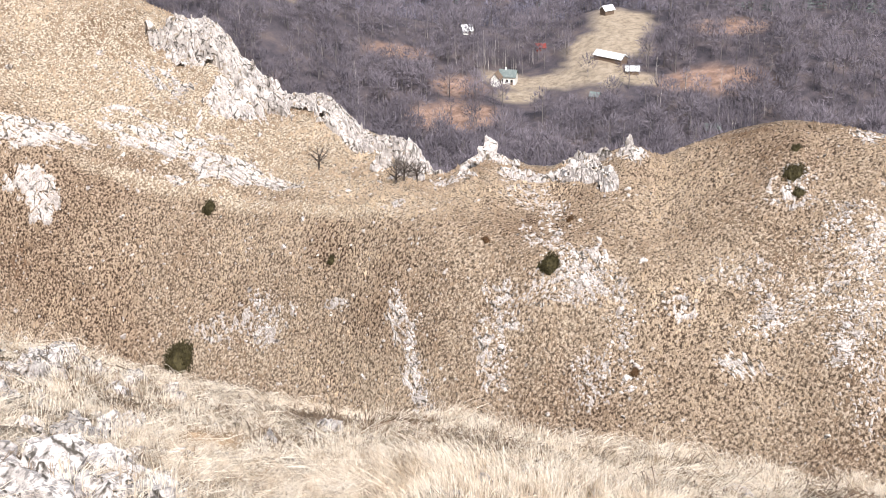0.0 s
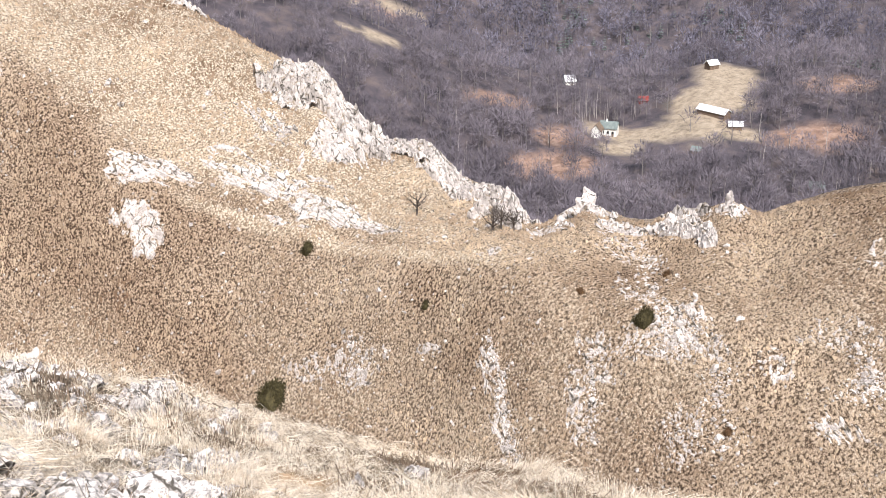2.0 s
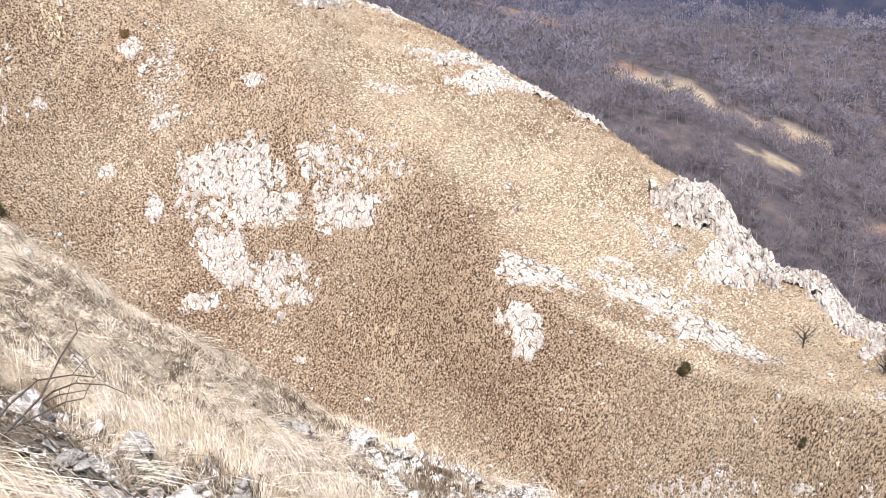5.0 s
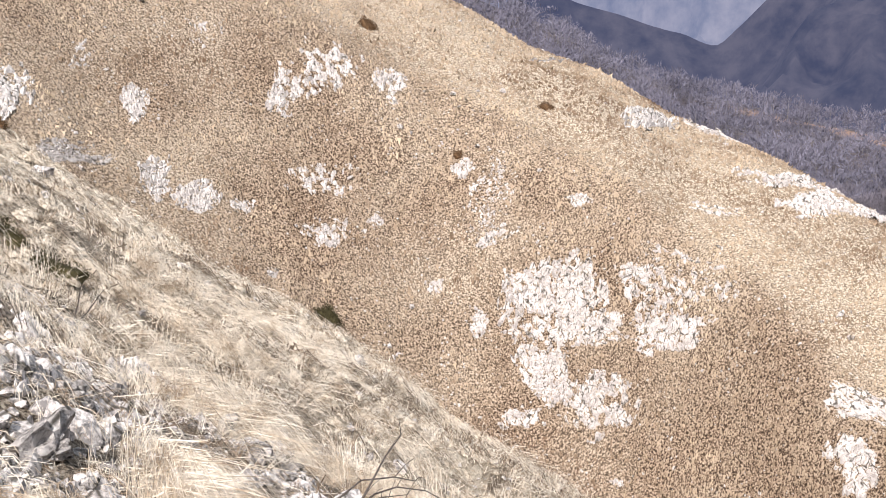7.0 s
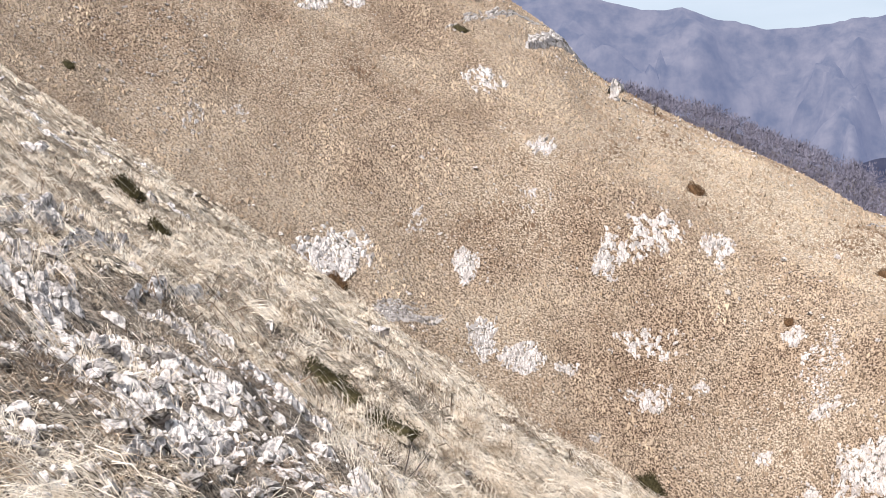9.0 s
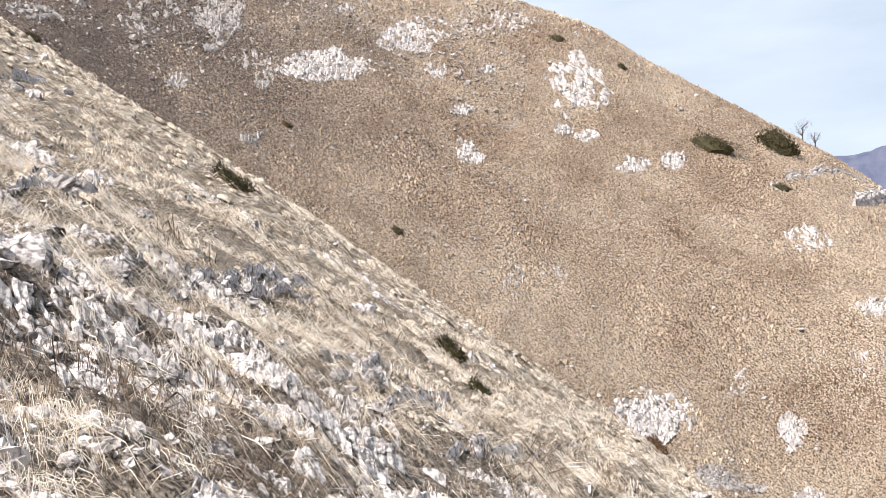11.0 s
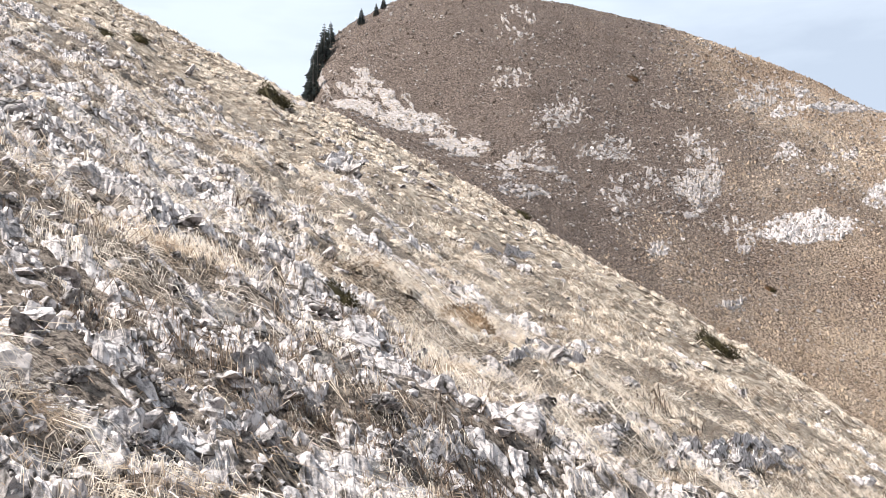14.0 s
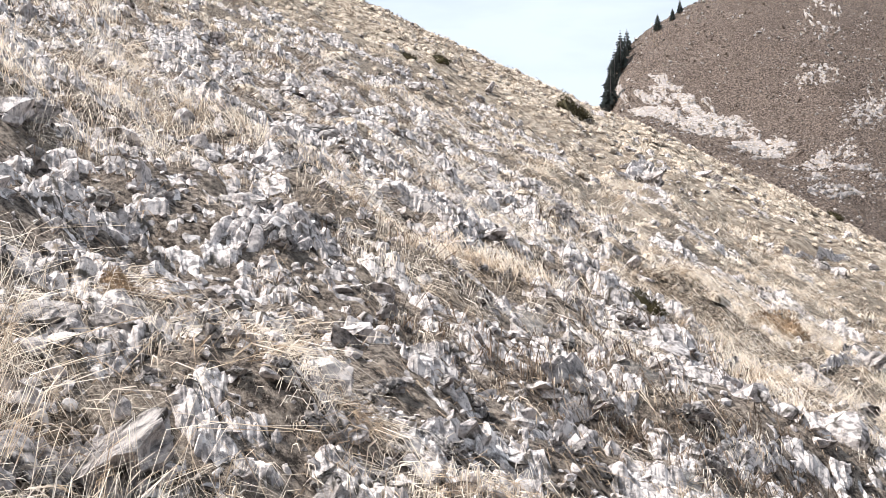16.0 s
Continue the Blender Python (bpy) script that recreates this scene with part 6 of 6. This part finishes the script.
# ---- trees ----
def tube(path, radii, sides=5):
    """A tapered limb along a path."""
    path = np.asarray(path, float)
    vs, fs = [], []
    for i, (p, r) in enumerate(zip(path, radii)):
        t = path[min(i + 1, len(path) - 1)] - path[max(i - 1, 0)]
        t /= np.linalg.norm(t) + 1e-9
        a = np.cross(t, [0.31, 0.87, 0.37])
        a /= np.linalg.norm(a)
        c = np.cross(t, a)
        for k in range(sides):
            q = 2 * np.pi * k / sides
            vs.append(p + r * (np.cos(q) * a + np.sin(q) * c))
    for i in range(len(path) - 1):
        for k in range(sides):
            x, y = i * sides + k, i * sides + (k + 1) % sides
            fs += [[x, y, y + sides], [x, y + sides, x + sides]]
    return np.array(vs), np.array(fs)


def merge(pieces):
    vs, fs, base = [], [], 0
    for v, f in pieces:
        vs.append(v)
        fs.append(f + base)
        base += len(v)
    return np.concatenate(vs), np.concatenate(fs)


def bare_shape(seed, height=10.0, twigs=110, narrow=1.0, limbs=6, wide=0.1):
    """A leafless tree: trunk and limbs, and a fan of fine branches that fills a rounded, uneven crown."""
    rng = np.random.default_rng(seed)
    wood = [tube([[0, 0, -0.4], [0.1, 0, height * 0.4], [rng.normal(0, 0.3), rng.normal(0, 0.3), height * 0.9]], [0.17, 0.12, 0.03], 3)]
    for k in range(limbs):
        z0 = height * rng.uniform(0.22, 0.6)
        a = k * 2.4 + rng.uniform(-0.4, 0.4)
        ln = height * rng.uniform(0.25, 0.42) * narrow
        e = np.array([math.cos(a) * ln, math.sin(a) * ln, z0 + ln * rng.uniform(0.7, 1.2)])
        wood.append(tube([[0, 0, z0], e * [0.5, 0.5, 0] + [0, 0, z0 + (e[2] - z0) * 0.4], e], [0.07, 0.05, 0.015], 3))
    axes = np.array([height * 0.37 * narrow, height * 0.37 * narrow, height * 0.34])
    mid = np.array([0, 0, height * 0.64])
    d = rng.normal(size=(twigs, 3)) + [0, 0, 0.35]
    d /= np.linalg.norm(d, axis=1, keepdims=True)
    lobe = 1 + 0.16 * np.sin(d[:, :1] * 6 + seed) * np.sin(d[:, 1:2] * 5 + 2 * seed)
    foot = d * axes * lobe * rng.uniform(0.12, 1.0, (twigs, 1)) ** 0.5 + mid
    way = d * 0.7 + np.array([0, 0, 0.55]) + rng.normal(0, 0.4, (twigs, 3))
    tip = foot + way / np.linalg.norm(way, axis=1, keepdims=True) * height * rng.uniform(0.09, 0.2, (twigs, 1))
    side = np.cross(tip - foot, rng.normal(size=(twigs, 3)))
    side *= wide * rng.uniform(0.6, 1.4, (twigs, 1)) / np.linalg.norm(side, axis=1, keepdims=True)
    v = np.stack([foot - side, foot + side, tip], 1).reshape(-1, 3)
    return merge(wood), (v, np.arange(3 * twigs).reshape(-1, 3))


def spread(shapes, rng, pos, scale):
    vs, fs, base = [], [], 0
    which = rng.integers(0, len(shapes), len(pos))
    a = rng.uniform(0, 6.28, len(pos))
    for k, (v, f) in enumerate(shapes):
        i = np.where(which == k)[0]
        if not len(i):
            continue
        ca, sa = np.cos(a[i])[:, None], np.sin(a[i])[:, None]
        w = np.stack([v[None, :, 0] * ca - v[None, :, 1] * sa, v[None, :, 0] * sa + v[None, :, 1] * ca, np.broadcast_to(v[None, :, 2], (len(i), len(v)))], -1) * scale[i][:, None, None]
        vs.append((w + pos[i][:, None, :]).reshape(-1, 3))
        fs.append((f[None] + (np.arange(len(i)) * len(v))[:, None, None] + base).reshape(-1, 3))
        base += len(i) * len(v)
    return np.concatenate(vs), np.concatenate(fs)


def open_ground(b, r):
    out = np.zeros(np.shape(b))
    for cb, crr, wb, wr, kind in CLEARINGS:
        # tall trees on the near side of a clearing would hide it
        near = r < crr
        q = ((b - cb) / wb) ** 2 + ((r - crr) / np.where(near, wr + (28 if kind else 12), wr)) ** 2
        out = np.maximum(out, np.clip((1.25 - q) * 3, 0, 1) * (0.98 if kind else 0.55))
    return out


def woodland(n, r0, r1, seed, twigs, limbs, first, label, tall=13.0, wide=0.1, last=61, bark=None, tone=None, narrow=1.0):
    rng = np.random.default_rng(seed)
    b = rng.uniform(first, last, n)
    r = r0 * (r1 / r0) ** rng.uniform(0, 1, n)
    r = np.maximum(r, CREST_R(b) * 1.22)
    keep = rng.uniform(0, 1, n) < (1 - open_ground(b, r))
    pos = polar(b[keep], r[keep])
    sc = np.clip(rng.lognormal(0.0, 0.28, len(pos)), 0.45, 1.5)
    shapes = [bare_shape(seed + k, tall, twigs, narrow * (1.0 if k % 3 else 0.75), limbs, wide) for k in range(9)]
    state = rng.bit_generator.state
    root = new("woodland")
    v, f = spread([w for w, _ in shapes], rng, pos, sc)
    part("trunks", mesh_from("trunks", v, f, bark or WOOD_BARK), root, "pale grey trunks and limbs")
    rng.bit_generator.state = state
    v, f = spread([t for _, t in shapes], rng, pos, sc)
    part("twigs", mesh_from("twigs", v, f, tone or TWIGS), root, "purple-brown haze of bare twigs")
    return tagged(root, label, "forest", kind="stuff")


woodland(3900, 400, 700, 601, 160, 2, 8, "leafless purple-brown beech wood on the valley side", 10.5, 0.105)
woodland(9500, 690, 1200, 602, 56, 0, -9, "leafless beech wood climbing the far valley side", 13.0, 0.25, 61, None, HAZED_TWIGS)
woodland(46, 560, 600, 603, 46, 3, 38.6, "stand of slender pale-stemmed birches above the farm", 12.0, 0.06, 41.2, BARK, None, 0.45)
woodland(80, 480, 600, 604, 60, 3, 33, "scattered slender pale-stemmed trees on the bracken slope", 10.0, 0.06, 52, BARK, None, 0.5)


def spruce_shape(seed, height=10.0, tiers=15, per=7):
    rng = np.random.default_rng(seed)
    tri = []
    for t in range(tiers):
        k = t / (tiers - 1)
        z, ln = height * (0.08 + 0.9 * k), height * 0.27 * (1 - k) ** 0.8 * rng.uniform(0.75, 1.15) + 0.15
        for j in range(per):
            a = j * 6.283 / per + rng.uniform(-0.3, 0.3) + t
            l2 = ln * rng.uniform(0.7, 1.2)
            o, e = np.array([0, 0, z]), np.array([math.cos(a) * l2, math.sin(a) * l2, z - l2 * 0.35])
            s_ = np.array([-math.sin(a), math.cos(a), 0]) * l2 * 0.28
            mid = o * 0.45 + e * 0.55
            tri += [[o, mid + s_, e], [o, e, mid - s_], [mid + s_, e, mid - [0, 0, l2 * 0.25]], [mid - s_, mid - [0, 0, l2 * 0.25], e]]
    v = np.array(tri).reshape(-1, 3)
    return v, np.arange(len(v)).reshape(-1, 3)


def spruce(b, p, tall, seed, r_from=150.0):
    c = at(b, p, r_from)
    root = new("spruce_tree")
    root.location = c
    v, f = spruce_shape(seed, tall)
    part("crown", mesh_from("crown", v, f, SPRUCE), root)
    v, f = tube([[0, 0, -1.0], [0, 0, tall * 0.5], [0, 0, tall * 0.97]], [tall * 0.02, tall * 0.013, 0.02], 6)
    part("trunk", mesh_from("trunk", v, f, BARK), root)
    return tagged(root, "dark green spruce on the rocky mountain edge", "tree", "spruces on the summit edge")


for k, (sb_, sp_, st_) in enumerate(((-55.45, 18.3, 7.5), (-55.25, 18.9, 8.5), (-55.42, 19.5, 6.5), (-55.05, 19.9, 8.0), (-55.2, 20.5, 6.5), (-54.75, 20.7, 8.2), (-54.45, 21.3, 5.6), (-53.0, 22.3, 3.6), (-52.3, 22.7, 2.6), (-51.95, 23.0, 3.0))):
    spruce(sb_, sp_, st_ * 1.15, 700 + k)


def conifers(n, b0, b1, r0, r1, seed):
    rng = np.random.default_rng(seed)
    b, r = rng.uniform(b0, b1, n), rng.uniform(r0, r1, n)
    shapes = [spruce_shape(seed + k, 11, 7, 6) for k in range(4)]
    v, f = spread(shapes, rng, polar(b, r), rng.uniform(0.7, 1.2, n))
    ob = new("conifer_wood", mesh_from("conifer_wood", v, f, SPRUCE))
    return tagged(ob, "dark green conifer stand among bare beech wood", "forest", kind="stuff")


conifers(130, 37, 46, 830, 1080, 710)
cl0, cl1 = at(42.0, -11.0, 330.0), at(40.5, -9.0, 330.0)
conifers(110, 39.2, 43.5, math.hypot(cl0.x, cl0.y), math.hypot(cl1.x, cl1.y), 730)
conifers(90, 49, 58, 640, 800, 720)


def bare_tree(b, p, tall, seed, label, r_from=60.0, twigs=260):
    c = at(b, p, r_from)
    root = new("bare_tree")
    root.location = c
    (wv, wf), (tv, tf) = bare_shape(seed, tall, twigs * 2, 1.25, 11, 0.022)
    part("trunk", mesh_from("trunk", wv, wf, DARK_BARK), root)
    tagged(part("twigs", mesh_from("twigs", tv, tf, DARK_BARK), root), kind="stuff")
    return tagged(root, label, "tree")


DARK_BARK = plain_material("dark_bark", (0.05, 0.04, 0.035), (0.14, 0.115, 0.10), 2.0)
bare_tree(31.3, -20.6, 3.4, 801, "small gnarled leafless tree on the grassy spur", twigs=60)
for k, (tb, tp, tt) in enumerate(((35.3, -21.3, 3.4), (34.9, -21.4, 3.0), (35.9, -21.3, 2.6))):
    bare_tree(tb, tp, tt, 810 + k, "leafless bush at the foot of the saddle crags", twigs=150)
bare_tree(-12.0, 8.55, 4.6, 820, "leafless bush on the skyline beside a shrub", twigs=70)
bare_tree(-11.5, 8.2, 3.4, 821, "leafless bush on the skyline beside a shrub", twigs=50)
bare_tree(-4.6, 2.1, 2.6, 822, "leafless bush behind the ridge crest", twigs=60)


# ---- farm in the valley ----
PLASTER = plain_material("white_plaster", (0.62, 0.60, 0.56), (0.82, 0.80, 0.76), 1.0)
TIMBER = plain_material("weathered_timber", (0.10, 0.07, 0.05), (0.22, 0.16, 0.12), 1.5)
GREY_ROOF = plain_material("grey_green_roof", (0.10, 0.12, 0.115), (0.20, 0.23, 0.22), 1.0, 0.6)
PALE_ROOF = plain_material("pale_metal_roof", (0.60, 0.61, 0.63), (0.80, 0.80, 0.80), 0.6, 0.5)
RED_ROOF = plain_material("red_roof", (0.14, 0.03, 0.028), (0.24, 0.06, 0.05), 1.0)
DARK_GLASS = plain_material("dark_window_glass", (0.02, 0.025, 0.03), (0.04, 0.045, 0.05), 1.0, 0.15)


def box(x0, x1, y0, y1, z0, z1):
    v = np.array([[x, y, z] for z in (z0, z1) for x, y in ((x0, y0), (x1, y0), (x1, y1), (x0, y1))], float)
    f = np.array([[0, 1, 5], [0, 5, 4], [1, 2, 6], [1, 6, 5], [2, 3, 7], [2, 7, 6], [3, 0, 4], [3, 4, 7], [4, 5, 6], [4, 6, 7], [0, 2, 1], [0, 3, 2]])
    return v, f


def house(b, p, turn, length, depth, eaves, ridge, walls, roof, label, name="farmhouse", windows=0, chimney=False):
    c = at(b, p, 330.0)
    root = new(name)
    root.matrix_basis = Matrix.Translation(c) @ Matrix.Rotation(radians(turn - b), 4, "Z")
    L, D = length / 2, depth / 2
    v, f = box(-L, L, -D, D, -3.0, eaves)
    v = np.concatenate([v, [[-L, 0, ridge - 0.1], [L, 0, ridge - 0.1]]])
    f = np.concatenate([f, [[4, 8, 7], [5, 6, 9], [4, 5, 9], [4, 9, 8], [6, 7, 8], [6, 8, 9]]])
    part("wall", mesh_from("wall", v, f, walls), root)
    o = 0.5
    for sg in (-1, 1):
        dz = (ridge - eaves) / D * o
        q = np.array([[-L - o, sg * (D + o), eaves - dz], [L + o, sg * (D + o), eaves - dz], [L + o, 0, ridge], [-L - o, 0, ridge]])
        q = np.concatenate([q, q + [0, 0, 0.22]])
        fb = box(0, 1, 0, 1, 0, 1)[1]
        part("roof", mesh_from("roof", q, fb, roof), root)
    for k in range(windows):
        x = -L + (k + 0.7) * length / (windows + 0.4)
        v, f = box(x - 0.5, x + 0.5, -D - 0.06, -D + 0.05, 1.0, 2.3)
        win = part("window", mesh_from("window", v, f, TIMBER), root)
        v, f = box(x - 0.4, x + 0.4, -D - 0.09, -D, 1.1, 2.2)
        part("pane", mesh_from("pane", v, f, DARK_GLASS), win)
    v, f = box(L - 2.2, L - 1.1, -D - 0.08, -D + 0.05, -0.2, 2.1)
    part("door", mesh_from("door", v, f, TIMBER), root)
    if chimney:
        v, f = box(-L * 0.4, -L * 0.4 + 0.7, -0.35, 0.35, eaves, ridge + 1.0)
        part("chimney", mesh_from("chimney", v, f, PLASTER), root)
    return tagged(root, label, "house", "farm in the valley")


house(40.2, -16.95, -12, 7.6, 5.6, 3.8, 6.2, PLASTER, GREY_ROOF, "white two-storey farmhouse with a grey-green gable roof", windows=3, chimney=True)
house(39.65, -17.05, 75, 5, 4, 3.6, 6.2, PLASTER, TIMBER, "white gabled annexe with a dark steep roof", windows=1)
house(44.85, -15.9, -34, 15, 5.4, 2.0, 3.7, TIMBER, PALE_ROOF, "long low barn with a pale metal roof", "barn")
house(45.85, -16.45, 4, 5.6, 4.6, 1.8, 3.2, TIMBER, PALE_ROOF, "small barn with a pale metal roof", "barn")
house(44.6, -13.9, 38, 5.5, 4.4, 2.2, 4.0, TIMBER, PALE_ROOF, "hilltop barn with a pale metal roof", "barn")
house(41.66, -15.5, 10, 4.2, 3.4, 1.6, 3.0, RED_ROOF, RED_ROOF, "small hut with a red roof among trees", "hut")
house(44.2, -17.6, -20, 3.6, 3.0, 1.6, 2.8, TIMBER, GREY_ROOF, "small dark timber shed below the meadow", "shed")
house(38.3, -14.8, 20, 5.0, 4.2, 2.4, 4.6, PLASTER, PALE_ROOF, "pale-roofed cottage half hidden in the bare wood", "cottage", 2)
house(49.6, -18.9, 15, 5.5, 4.4, 2.2, 4.0, TIMBER, GREY_ROOF, "timber hut with a grey roof below the ridge", "hut")


# ---- small things ----
def bare_twig(b, p, arms, label, seed, r_from=1.5):
    """A leafless wild rose: arching stems given as right and up offsets in metres."""
    c = at(b, p, r_from)
    root = new("bare_briar")
    root.matrix_basis = Matrix.Translation(c) @ Matrix.Rotation(-radians(b), 4, "Z")
    rng = np.random.default_rng(seed)
    for arm in arms:
        pts = np.array([[x, rng.normal(0, 0.03), z] for x, z in arm])
        v, f = tube(pts, np.linspace(0.008, 0.0025, len(pts)), 5)
        stem = part("stem", mesh_from("stem", v, f, DARK_BARK), root)
        for k in range(1, len(pts)):
            e = pts[k] + np.array([rng.uniform(-0.05, 0.12), rng.normal(0, 0.05), rng.uniform(0.02, 0.13)])
            v, f = tube([pts[k], (pts[k] + e) / 2 + [0, 0, 0.01], e], [0.0028, 0.002, 0.001], 3)
            part("twig", mesh_from("twig", v, f, DARK_BARK), stem)
    return tagged(root, label, "shrub")


bare_twig(-7.0, -24.0, (((0, 0), (0.06, 0.10), (0.16, 0.22), (0.30, 0.30), (0.46, 0.31), (0.56, 0.28)), ((0, 0), (0.10, 0.07), (0.24, 0.13), (0.42, 0.16), (0.50, 0.19)), ((0.02, 0), (0.30, 0.26), (0.42, 0.42), (0.50, 0.52))),
          "leafless arching briar stems among the stones", 901)
bare_twig(-4.1, -22.4, (((0, 0), (0.08, 0.06), (0.22, 0.09), (0.40, 0.05), (0.52, -0.02)), ((0, 0), (0.12, 0.03), (0.28, 0.04))), "leafless arching briar stems among the stones", 902)
bare_twig(-16.5, -13.6, (((0, 0), (0.05, 0.15), (0.09, 0.32)), ((0, 0), (-0.08, 0.12), (-0.10, 0.26)), ((0, 0), (0.12, 0.10), (0.22, 0.22))), "small leafless briar in the dry grass", 903)


def post(b, p, tall, label):
    c = at(b, p, 150.0, float(CREST_R(b)) * 1.01)
    root = new("marker_post")
    root.location = c
    v, f = tube([[0, 0, -0.5], [0, 0, tall * 0.6], [0, 0, tall]], [0.09, 0.08, 0.07], 6)
    part("pole", mesh_from("pole", v, f, BARK), root)
    v, f = box(-0.22, 0.22, -0.04, 0.04, tall * 0.78, tall * 0.98)
    part("plate", mesh_from("plate", v, f, PLASTER), root)
    return tagged(root, label, "post", "posts on the summit")


post(-49.35, 23.3, 1.8, "thin pale marker post on the summit ridge")
post(-53.25, 22.2, 2.4, "thin pale marker post on the summit edge")
